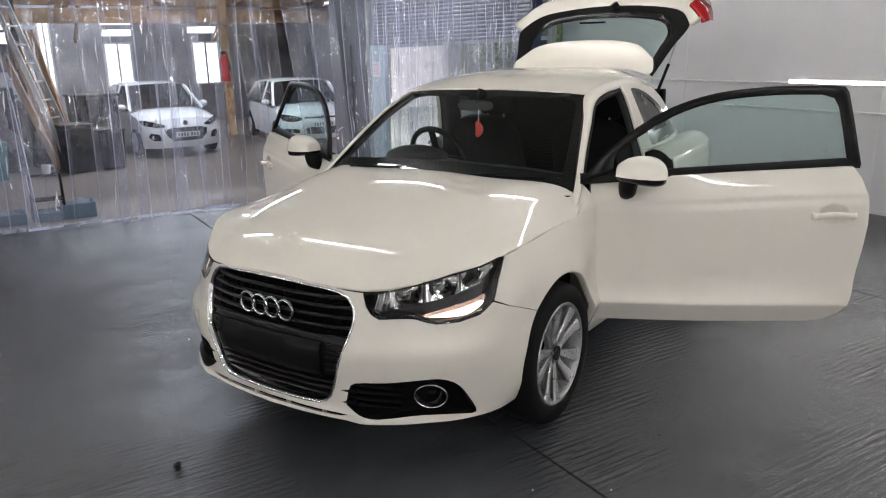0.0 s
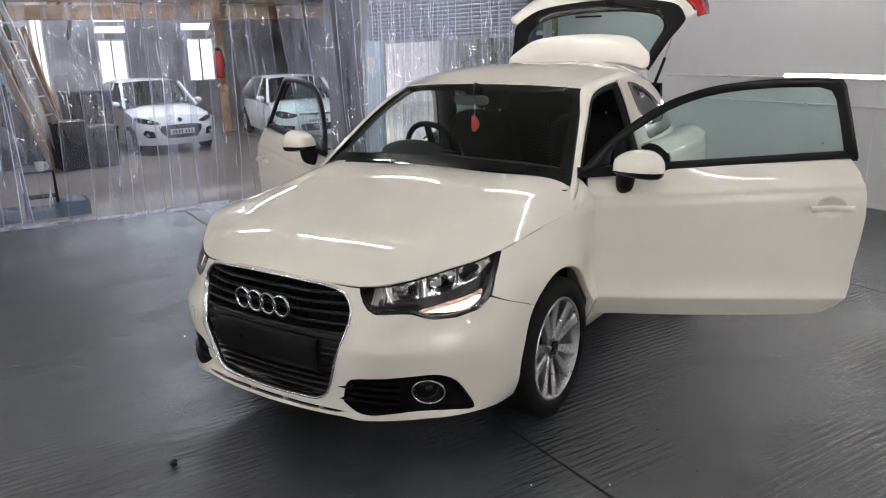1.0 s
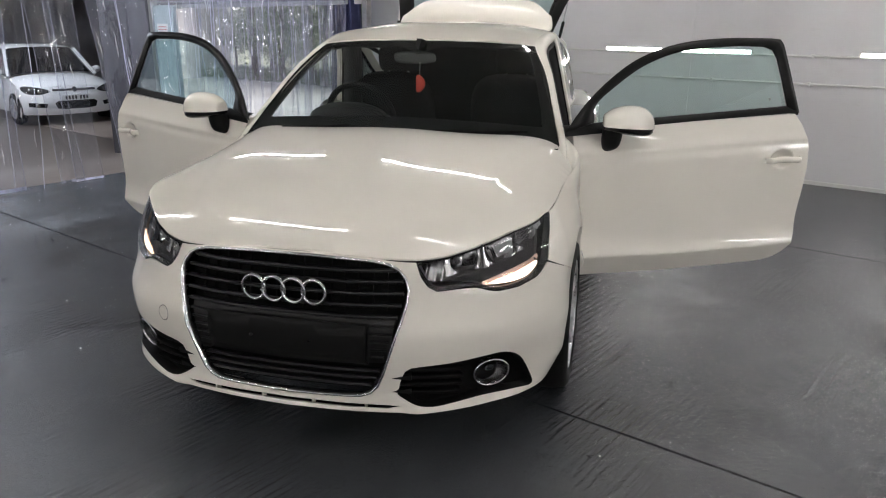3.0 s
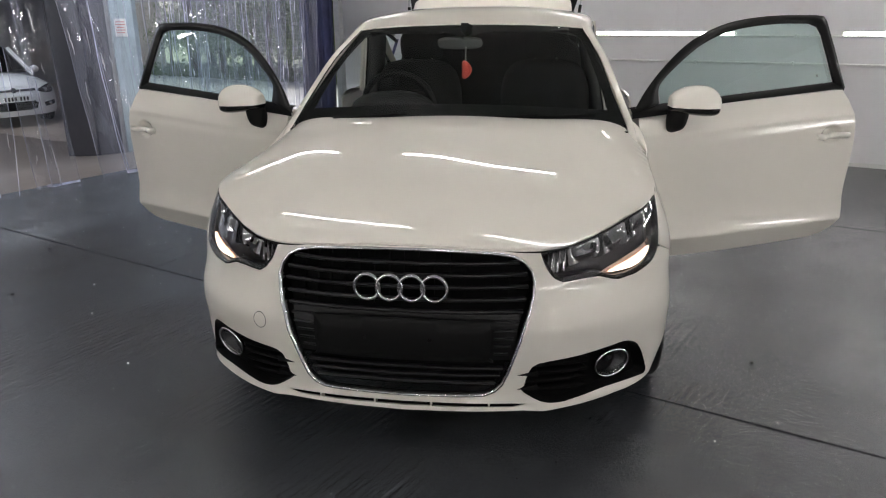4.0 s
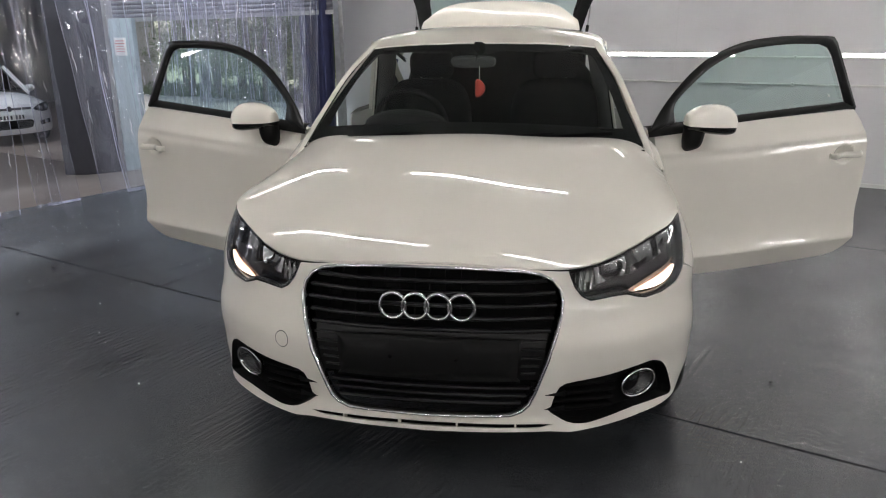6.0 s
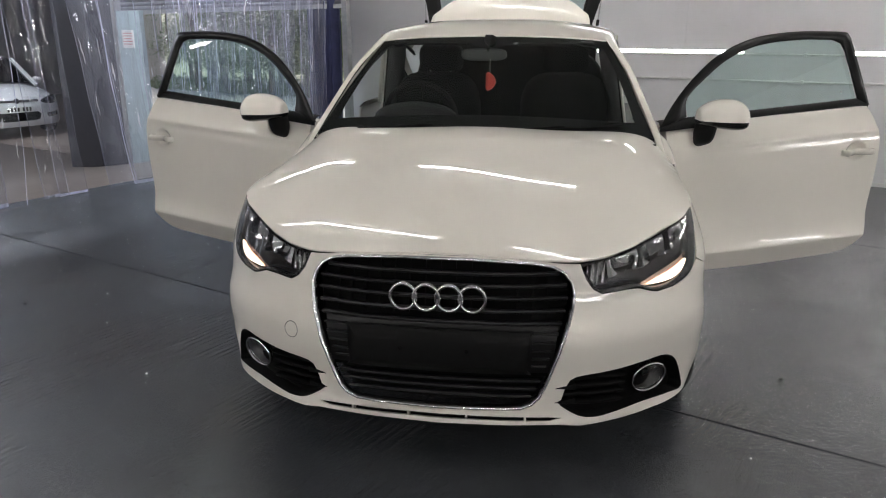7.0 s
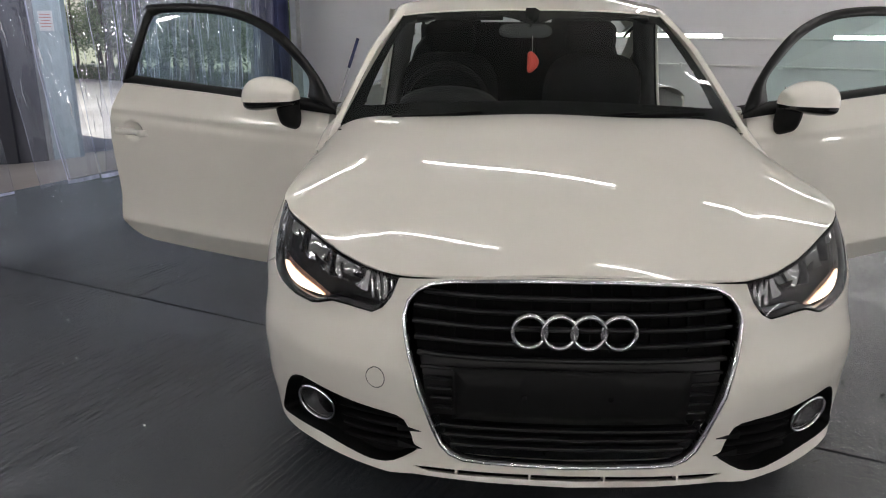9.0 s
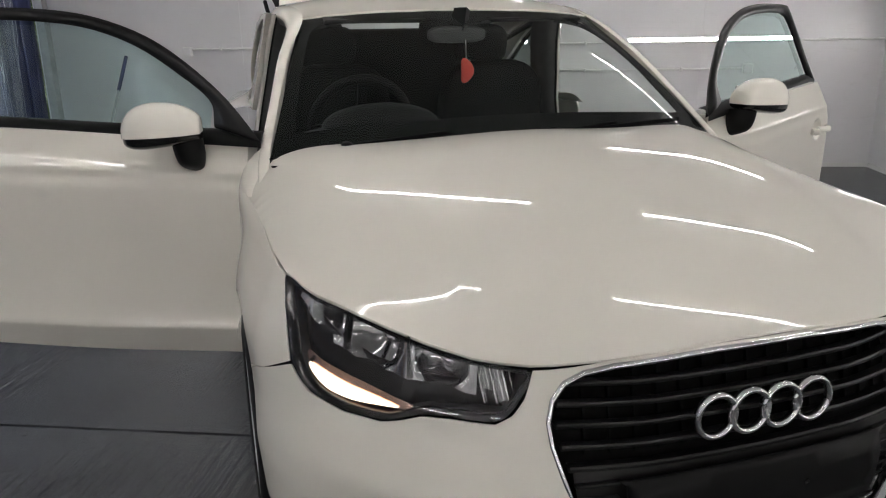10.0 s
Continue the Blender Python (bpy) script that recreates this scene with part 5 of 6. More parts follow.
HIGH = 4.6
LOW = -0.524                       # the shed's floor lies lower than the booth's
FAR = TURN_ROOM @ pose(2.71, -.84, 1.587) @ Matrix.Scale(1.33, 4) @ pose(-2.71, .84, -1.587)


def sloping(name, v0, v1, mat, label, category):
    """A floor that falls away from the booth and then runs level."""
    prof = []
    for k in range(17):
        u = U0 - .02 - (9.8 + U0) * k / 16
        prof.append((u, -.006 + (LOW + .006) * (k / 16) ** 2 * (3 - 2 * k / 16)))
    prof.append((-30, LOW))
    rows = [[Vector((u, v, z)) for u, z in prof] for v in (v0, v1)]
    ob = lattice(name, rows, mat, None, solid=.1, flip=True)
    ob.matrix_world = TURN_ROOM
    return tagged(ob, label, category, "", "structure")


ground = part("ground", box(pose(0, 0, -0.85), (900, 900, 0.2)), simple("soil", (0.09, 0.075, 0.05), 0.95, var=0.4, scale=0.5), smooth=False)
tagged(ground, "dark soil and leaf litter reaching to the horizon", "ground", "", "structure")
sloping("shed_floor", -12, 5.2, SHED_FLOOR, "stained brown concrete floor of the shed", "floor")
sloping("yard", 5.204, 15.6, YARD, "pale concrete yard outside the shed", "pavement")
rear_floor = link("shed_floor_rear", [(-9.8, 5.2, LOW + .006), (-9.8, 5.56, LOW + .006), (-24, 13.42, LOW + .006), (-24, 5.2, LOW + .006)], [(3, 2, 1, 0)], SHED_FLOOR, None, smooth=False, solid=.004)
rear_floor.matrix_world = TURN_ROOM
tagged(rear_floor, "stained concrete floor of the shed's rear bay", "floor", "", "structure")
slab("meadow", -80, 20, 21, 80, -0.74, -0.6, simple("sunlit_grass", (0.46, 0.47, 0.30), 0.9, var=0.3, scale=0.8), "sunlit grass beyond the trees", "grass")

slab("partition", -9.2, -7.8, 4.4, 4.5, -.7, HIGH, PARTITION, "dark grey clad partition beside the shed's opening")
slab("door_post", -7.8, -7.72, 4.36, 4.5, -.7, HIGH, STEEL, "grey steel post at the opening", "post")
slab("door_panel", -7.72, -7.26, 4.38, 4.44, -.4, 1.64, simple("pale_blue_panel", (0.42, 0.50, 0.53), 0.5), "pale blue-grey panel beside the opening", "panel")
slab("dark_door", -9.05, -8.4, 4.37, 4.398, -.45, 1.66, simple("dark_door_paint", (0.035, 0.034, 0.042), 0.35), "closed black steel door in the partition", "door")
back = lambda a, z: Vector((-7.85 - .885 * a, 4.52 + .49 * a, z))
holed_wall("wall_shed_back", back, rect(0, 17, -.7, HIGH), [], .08, PARTITION, "dark clad slanting back wall of the shed")
slab("wall_shed_front", -24, U0 - 0.05, -12.1, -12, -.7, HIGH, CLAD, "dark clad front wall of the shed")
slab("wall_booth_outside", U0 - 0.12, U0 - 0.06, -12, -3.7, 0, HIGH, CLAD, "grey outer wall of the booth")
slab("wall_over_curtain", U0 - 0.1, U0 - 0.04, -3.7, 6.2, TOP, HIGH, CLAD, "grey wall above the strip curtain")
LIGHTS = [rect(a, a + 1.5, b, b + 5.2) for a in (-21.5, -17.8, -14.2, -10.6, -7.6) for b in (-8.0, -1.2)]
holed_wall("shed_roof", lambda a, b: Vector((a, b, HIGH + .1)), rect(-24, U0 + .1, -12.2, 4.6), LIGHTS, .1, CLAD, "dark sheet roof of the shed with milky rooflights", "roof")
rear = link("shed_roof_rear", [Vector((-7.7, 4.6, HIGH + .1)), Vector((-24, 4.6, HIGH + .1)), Vector((-24, 13.6, HIGH + .1))], [(0, 1, 2)], CLAD, None, smooth=False, solid=.1)
rear.matrix_world = TURN_ROOM
tagged(rear, "dark sheet roof over the shed's rear bay", "roof", "", "structure")
for (a0, b0), _, (a1, b1), _ in LIGHTS:
    slab("rooflight", a0 - .05, a1 + .05, b0 - .05, b1 + .05, HIGH + .102, HIGH + .106, ROOFLIGHT, "milky plastic rooflight in the shed roof", "rooflight")
WIN = [rect(1.88, 2.44, .85, 1.84), rect(3.82, 4.43, .88, 1.84), rect(.60, .82, .75, 2.5), rect(1.85, 2.5, 2.0, 2.14), rect(1.85, 2.5, 2.24, 2.55), rect(3.75, 4.5, 2.05, 2.2), rect(-.3, .1, 1.7, 2.5), rect(-2.2, -1.4, .9, 2.2)]
far = lambda a, z: Vector((-16.0, a, z))
holed_wall("wall_shed_far", far, rect(-9, 11.0, -.1, 3.95), WIN, .08, CLAD, "dark clad far wall of the shed with bright window openings").matrix_world = FAR
sky_panel = slab("backdrop", -17.0, -16.9, -9, 11, -2, 4.5, SKY_GLOW, "pale bright sky outside the windows", "sky")
sky_panel.matrix_world = FAR
for k, w in enumerate(WIN[:3]):
    (a0, z0), (a1, z1) = w[0], w[2]
    wnd = thing("window_%d" % (k + 1), "bright unglazed-looking window in the shed's far wall", "window", kind="structure")
    for p, q in (((a0, z0), (a1, z0)), ((a0, z1), (a1, z1)), ((a0, z0), (a0, z1)), ((a1, z0), (a1, z1)), (((a0 + a1) / 2, z0), ((a0 + a1) / 2, z1))):
        part("window_frame", bar((-15.98, *p), (-15.98, *q), .04, .04), SIGN, wnd, smooth=False)
    wnd.matrix_world = FAR


def roller_shutter():
    """A half-lowered shutter across the slanting opening."""
    t = thing("roller_shutter", "half-lowered grey steel roller shutter over the shed opening", "roller shutter")
    p, q = Vector((-7.75, 4.45, 0)), Vector((-4.98, 5.62, 0))
    n = (q - p).normalized().cross(Vector((0, 0, 1)))
    for k in range(40):
        z = 1.64 + .052 * k
        rows = [[a + n * o + Vector((0, 0, z + h + .07 * s)) for a, s in ((p, 0), (q, 1))] for h, o in ((0, 0), (.012, .008), (.030, .011), (.046, .004), (.050, 0))]
        lattice("slat", rows, SHUTTER, t)
    part("bottom_rail", bar(p + Vector((0, 0, 1.62)), q + Vector((0, 0, 1.69)), .05, .05), STEEL, t, smooth=False)
    part("guide", bar(q + Vector((0, 0, -.2)), q + Vector((0, 0, HIGH - .8)), .08, .08), STEEL, t, smooth=False)
    t.matrix_world = TURN_ROOM


roller_shutter()


def notice(u, v, z):
    t = thing("notice", "small white safety notice with red print on the pale panel", "sign")
    part("board", box(pose(u, v, z), (.24, .006, .22)), SIGN, t, smooth=False, bevel=.002)
    for k, w in enumerate((.17, .19, .14, .19, .16)):
        part("print_bar", box(pose(u, v - .005, z + .07 - k * .033), (w, .004, .010)), SIGN_RED, t, smooth=False)
    t.matrix_world = TURN_ROOM


notice(-7.52, 4.373, 1.30)


# timber framing
def beam(name, p, q, w, h, label):
    ob = part(name, bar(p, q, w, h), TIMBER, None, smooth=False, bevel=.01)
    ob.matrix_world = FAR
    return tagged(ob, label, "timber", "shed timbers", "structure")


for z, u in ((2.28, -12.6), (2.62, -13.2), (2.9, -10.8)):
    beam("crossbeam", (u, -8, z), (u, 6.5, z), .10, .26, "brown timber beam across the shed")
for k in range(9):
    v = -6.5 + 1.5 * k
    beam("joist", (-15.9, v, 2.5), (-10.6, v, 2.78), .07, .2, "brown timber joist under the shed roof")
    if k % 2:
        beam("brace", (-15.8, v + .3, 1.9), (-14.6, v + .3, 2.6), .07, .12, "brown diagonal timber brace")
for u, v in ((-12.2, 3.5), (-12.6, -1.2), (-12.6, -5)):
    beam("post", (u, v, 0), (u, v, 3.8), .14, .14, "rough brown timber post in the shed")


def extinguisher(u, v, z):
    t = thing("fire_extinguisher", "red fire extinguisher hung on a timber post", "fire extinguisher")
    m = pose(u, v, z)
    red = LAMP_RED
    part("cylinder", lathe([(0, 0), (.08, 0), (.09, .02), (.09, .42), (.06, .49), (.02, .51), (0, .51)], m, 20), red, t)
    part("valve", box(m @ pose(0, 0, .54), (.04, .09, .06)), BLACK, t, smooth=False)
    part("hose", rod(m @ Vector((.03, .05, .52)), m @ Vector((.09, .09, .2)), .014), BLACK, t)
    t.matrix_world = FAR


extinguisher(-12.08, 3.42, 1.05)


def parked_car(name, label, at, length, width, height, hatch):
    """A white car, nose towards its own -y, standing on the floor."""
    t = thing(name, label, "car", "parked white cars")
    w = width / 2
    lip, base = (.80, .97) if hatch else (.74, .93)

    def nose(x, z, lift=0.0):
        a = min(1.0, abs(x) / w)
        y = .36 * a ** 3.4 + .16 * max(0.0, (z - .46) / .34) ** 1.6 + .05 * max(0.0, (.34 - z) / .14) ** 2
        return Vector((x, y - lift, z))

    def bonnet(a, k):
        front = nose(a * w, lip - .07 * a * a)
        back = Vector((a * w * .95, 1.02 + .14 * a * a, base - .09 * a ** 4))
        p = front.lerp(back, k)
        return Vector((p.x, p.y, p.z + .055 * math.sin(math.pi * max(0.0, k) ** .8) * (1 - .5 * a * a)))

    def flank(y, k, s):
        tail = max(0.0, (y - length + .9) / .9)
        z1 = bonnet(1.0, min(1.0, max(0.0, (y - .5) / .65))).z if y < 1.16 else base - .09 + .05 * min(1, (y - 1.16) / 1.2)
        z = .20 + (z1 - .20) * k
        return Vector((s * w * (1 - .05 * ((z - .55) / .4) ** 2 - .14 * tail ** 2 - .05 * (1 - min(1, y / .8)) ** 2), y, z))

    face = mirrored([(0, lip), (w * .5, lip - .0175), (w * .9, lip - .06), (w, lip - .07), (w, .26), (w * .96, .20), (0, .20)])
    sheet("front_bumper", face, [], nose, WHITE_PAINT, t, .06)
    lattice("bonnet", [[bonnet(a / 8, k / 10) for a in range(-8, 9)] for k in range(11)], WHITE_PAINT, t)
    for s in (1, -1):
        lattice("side_panel", [[flank(nose(w, .26).y + (length - nose(w, .26).y) * j / 30, k / 8, s) for j in range(31)] for k in range(9)], WHITE_PAINT, t, flip=s < 0)
    lattice("tail_panel", [[Vector((flank(length, k / 6, 1).x * a / 4, length + .05 * (1 - (a / 4) ** 2), .2 + (base - .25) * k / 6)) for a in range(-4, 5)] for k in range(7)], WHITE_PAINT, t, flip=True)
    roof0 = height - .05
    sec = [(1.0, .90, base), (1.62, .75, roof0), (1.95, .72, height - .01), (2.6, .72, height), (length - .45, .68, height - .06), (length - .06, .80, .98)]

    def house(y0, f0, z0):
        return [Vector((x * w * f0, y0 + .10 * x * x * (y0 < 1.8), z0 + h)) for x, h in ((-1, -.05), (-.9, -.005), (-.5, .018), (0, .022), (.5, .018), (.9, -.005), (1, -.05))]
    lattice("windscreen", [house(*sec[0]), house(*sec[1])], GLOSS_BLACK, t)
    lattice("roof", [house(*q) for q in sec[1:5]], WHITE_PAINT, t)
    lattice("rear_window", [house(*q) for q in sec[4:]], GLOSS_BLACK, t)
    LAMPS = ((.40, .655), (.52, .625), (.72, .660), (.80, .70), (.815, .775), (.70, .765), (.52, .705)) if hatch else ((.44, .640), (.60, .590), (.78, .595), (.855, .66), (.84, .735), (.70, .735), (.52, .690))
    FOGS = ((.56, .49), (.70, .52), (.74, .44), (.66, .36), (.52, .36)) if hatch else ((.52, .42), (.80, .44), (.80, .36), (.54, .34))
    for s in (1, -1):
        a = [Vector((s * w * .955, y, z)) for y, z in ((1.10, base - .05), (1.6, base - .02), (2.2, base), (2.9, base + .01), (length - .12, base + .03))]
        b = [Vector((s * w * f, y, z - .05)) for y, f, z in ((1.14, .90, base + .05), (1.68, .765, roof0), (2.2, .735, height - .01), (2.9, .725, height - .02), (length - .42, .70, height - .08))]
        lattice("side_windows", [a, b], GLOSS_BLACK, t, flip=s < 0)
        part("pillar", bar(a[0], b[1] + Vector((0, 0, .02)), .055, .05), WHITE_PAINT, t, smooth=False)
        part("pillar", bar(a[2] + Vector((s * .004, 0, 0)), b[2] + Vector((s * .006, 0, .02)), .05, .03), WHITE_PAINT, t, smooth=False)
        out = ccw(rounded([(s * x, z) for x, z in LAMPS], 3))
        lamp = sheet("headlamp", out, [], lambda x, z: nose(x, z, .004), MASK, t, .03)
        for x, z, r in ((.60, .67, .052), (.72, .695, .045)) if hatch else ((.60, .645, .05), (.73, .665, .045)):
            c = nose(s * x, z, .002)
            part("reflector", ball(Matrix.Translation(c), (r, .02, r * .85), None, 14), CHROME, lamp)
        sheet("lamp_cover", out, [], lambda x, z: nose(x, z, .016), LENS, lamp, .06)
        fog = sheet("fog_recess", ccw([(s * x, z) for x, z in FOGS]), [], lambda x, z: nose(x, z, .004), BLACK, t, .05)
        part("fog_lamp", ball(Matrix.Translation(nose(s * .66, .42 if hatch else .39, .004)), (.045, .02, .04), None, 12), CHROME, fog)
        mir = part("door_mirror", ball(pose(s * (w + .08), 1.32, base + .04), (.10, .06, .07), None, 14), WHITE_PAINT, t)
        part("mirror_arm", bar((s * w * .93, 1.32, base - .02), (s * (w + .06), 1.32, base + .01), .04, .03), BLACK, mir, smooth=False)
        for y in (.80, length - .72):
            part("wheel_arch", lathe([(.0, 0), (.340, 0), (.355, -.02)], pose(s * (w * .99 + .004), y, .31, 0, s * 90), 32), DARK, t)
            whl = part("wheel", lathe([(.0, -.08), (.2, -.09), (.285, -.085), (.295, 0), (.285, .085), (.2, .09)], pose(s * (w - .06), y, .30, 0, s * 90), 32), RUBBER, t)
            rim = part("wheel_rim", lathe([(.205, .085), (.20, .098), (.185, .09), (.17, .075), (.0, .070)], pose(s * (w - .06), y, .30, 0, s * 90), 24), STEEL, whl)
            for k in range(5):
                m = pose(s * (w - .06), y, .30, 0, s * 90) @ Matrix.Rotation(2 * math.pi * k / 5, 4, "Z")
                part("spoke", bar(m @ Vector((.03, 0, .092)), m @ Vector((.195, 0, .094)), .05, .012), ALLOY, rim, smooth=False)
    if hatch:
        edge = mirrored([(0, .615), (.30, .610), (.46, .575), (.42, .46), (.30, .345), (0, .335)])
    else:
        edge = mirrored([(0, .47), (.34, .465), (.40, .42), (.36, .32), (0, .31)])
    g = sheet("grille", edge, [], lambda x, z: nose(x, z, .004), BLACK, t, .05)
    for k in range(4):
        z = edge[0][1] - .05 - (.05 if hatch else .035) * k
        part("grille_bar", bar(nose(-.30, z, .008), nose(.30, z, .008), .010, .008), GLOSS_BLACK, g, smooth=False)
    if not hatch:
        lattice("chrome_bar", [[nose(x / 10, .665 + h, l) for x in range(-4, 5)] for h, l in ((-.020, .004), (-.006, .016), (.012, .016), (.022, .004))], CHROME, t, flip=True)
    zp = .47 if hatch else .52
    plate = part("number_plate", box(Matrix.Translation(nose(0, zp, .014)), (.52, .012, .11)), SIGN, t, "white number plate with plain bars", smooth=False, bevel=.003)
    for k in range(7):
        part("plate_bar", box(Matrix.Translation(nose(0, zp, .022)) @ pose(-.19 + .06 * k + (.03 if k > 3 else 0), 0, 0), (.032, .004, .07)), PLATE_MARK, plate, smooth=False)
    part("badge", lathe([(0, .012), (.045, .010), (.055, .0)], Matrix.Translation(nose(0, .70 if hatch else .668, .012)) @ pose(0, 0, 0, 80), 20), CHROME, t)
    for x in (-.28, .22):
        part("wiper", bar((x, 1.03, base + .03), (x + .45, 1.08, base + .06), .02, .012), BLACK, t, smooth=False)
    t.matrix_world = TURN_ROOM @ at
    return t


parked_car("parked_hatchback", "small white hatchback with a dark grille, parked in the shed", pose(-13.6, 2.95, LOW, 0, 0, 97), 3.66, 1.66, 1.50, True)
parked_car("parked_estate", "white five-door car with a chrome grille bar, parked in the shed", pose(-13.0, 5.78, LOW + .01, 0, 0, 84), 4.2, 1.76, 1.46, False)


def ladder():
    t = thing("ladder", "aluminium ladder leaning in the shed", "ladder")
    p, q = Vector((-9.1, .32, 0)), Vector((-9.5, -.42, 2.75))
    side = Vector((.32, -.17, 0))
    for o in (-.5, .5):
        part("stile", bar(p + side * o, q + side * o, .03, .07), STEEL, t, smooth=False)
    for k in range(1, 11):
        m = p.lerp(q, k / 11)
        part("rung", rod(m - side * .5, m + side * .5, .015), STEEL, t)
    t.matrix_world = FAR


ladder()


def planks():
    rnd = random.Random(3)
    for k in range(6):
        u = -9.3 - .05 * k
        t = part("plank", bar((u, .10 + .07 * k, 0.01), (u - .5, -.35 + .1 * k, rnd.uniform(1.4, 2.3)), .02, .12), TIMBER, None, smooth=False)
        t.matrix_world = FAR
        tagged(t, "long brown timber plank leaning in the shed", "plank", "leaning planks")


planks()


def bin_box(u, v, w, d, h, label, mat):
    t = thing("storage_bin", label, "bin", "dark bins")
    m = pose(u, v, 0, 0, 0, 7)
    bm = bmesh.new()
    lo = [bm.verts.new(m @ Vector((x * w * .44, y * d * .44, 0))) for x, y in ((-1, -1), (1, -1), (1, 1), (-1, 1))]
    hi = [bm.verts.new(m @ Vector((x * w * .5, y * d * .5, h))) for x, y in ((-1, -1), (1, -1), (1, 1), (-1, 1))]
    bm.faces.new(lo[::-1]), bm.faces.new(hi)
    for i in range(4):
        bm.faces.new((lo[i], lo[(i + 1) % 4], hi[(i + 1) % 4], hi[i]))
    part("tub", bm, mat, t, smooth=False, bevel=.02)
    part("lid", box(m @ pose(0, 0, h + .025), (w * 1.06, d * 1.06, .05)), mat, t, smooth=False, bevel=.015)
    part("lid_handle", bar(m @ Vector((w * .52, -.1, h + .02)), m @ Vector((w * .52, .1, h + .02)), .03, .03), GLOSS_BLACK, t, smooth=False)
    t.matrix_world = FAR


bin_box(-9.0, .32, .5, .42, .62, "black plastic bin with a closed lid in the shed", BLACK)
bin_box(-9.1, .76, .5, .36, .52, "black plastic bin beside another in the shed", BLACK)
bin_box(-9.9, .72, .6, .62, .98, "tall black bin behind the ladder", BLACK)


def black_sack(u, v, z, w, h, seed):
    """A full bin bag, sagging and puckered, with its tied neck."""
    t = thing("bin_bag", "full black plastic bag with a tied neck in the shed", "bin bag", "black bags")
    rnd = random.Random(seed)
    ph = [rnd.uniform(0, 6) for _ in range(4)]
    rows = []
    for k, (r, y) in enumerate(((.30, 0), (.46, .06), (.50, .25), (.47, .45), (.38, .65), (.22, .80), (.08, .88))):
        rows.append([Vector((u + w * r * (1 + .09 * math.sin(5 * a + ph[0] + k) + .05 * math.sin(9 * a + ph[1])) * math.cos(a), v + w * r * (1 + .09 * math.sin(4 * a + ph[2] - k)) * math.sin(a), z + h * y))
                     for a in (i * math.pi / 14 for i in range(29))])
    lattice("bag", rows, BAG, t)
    part("neck", lathe([(w * .08, h * .87), (w * .05, h * .91), (w * .13, h * 1.0), (w * .10, h * 1.01), (0, h * .93)], pose(u, v, z), 16), BAG, t)
    t.matrix_world = FAR


BAG = simple("black_bag_plastic", grey(.006), .35, spec=.25, bump=.004, scale=14)
for k, (u, v, z, w, h) in enumerate(((-9.7, -.52, 0, .62, .70), (-10.1, -.15, 0, .60, .62), (-9.9, -.98, 0, .64, .66), (-9.8, -.72, .56, .58, .60), (-10.0, -.30, .50, .52, .55))):
    black_sack(u, v, z, w, h, k)
bin_box(-8.9, -.75, .4, .4, .45, "teal plastic tub on the shed floor", simple("teal_plastic", (.03, .2, .2), .5))


def shelving(u, v, n):
    t = thing("shelving_rack", "dark metal shelving rack with dim clutter", "shelving")
    for du in (0, .5):
        for dv in (0, 1.6):
            part("upright", bar((u + du, v + dv, 0), (u + du, v + dv, 2.6), .05, .05), BLACK, t, smooth=False)
    for k in range(n):
        part("shelf", box(pose(u + .25, v + .8, .3 + .55 * k), (.5, 1.6, .03)), DARK, t, smooth=False)
    t.matrix_world = FAR
    rnd = random.Random(int(-u * 10))
    for k in range(n):
        y = v + .1
        while y < v + 1.45:
            w, h = rnd.uniform(.12, .3), rnd.uniform(.12, .4)
            mat = rnd.choice((BLACK, DARK, RUBBER, PARTITION, PARTITION, SHUTTER))
            b = part("carton", box(pose(u + .25 + rnd.uniform(-.05, .05), y + w / 2, .315 + .55 * k + h / 2, 0, 0, rnd.uniform(-8, 8)), (.32, w * .9, h)), mat, None, smooth=False, bevel=.01)
            b.matrix_world = FAR
            tagged(b, "dim dusty box standing on the metal shelving", "box", "boxes on the shelving")
            y += w + rnd.uniform(.0, .12)


shelving(-10.3, -1.75, 4)
shelving(-10.6, -3.7, 4)


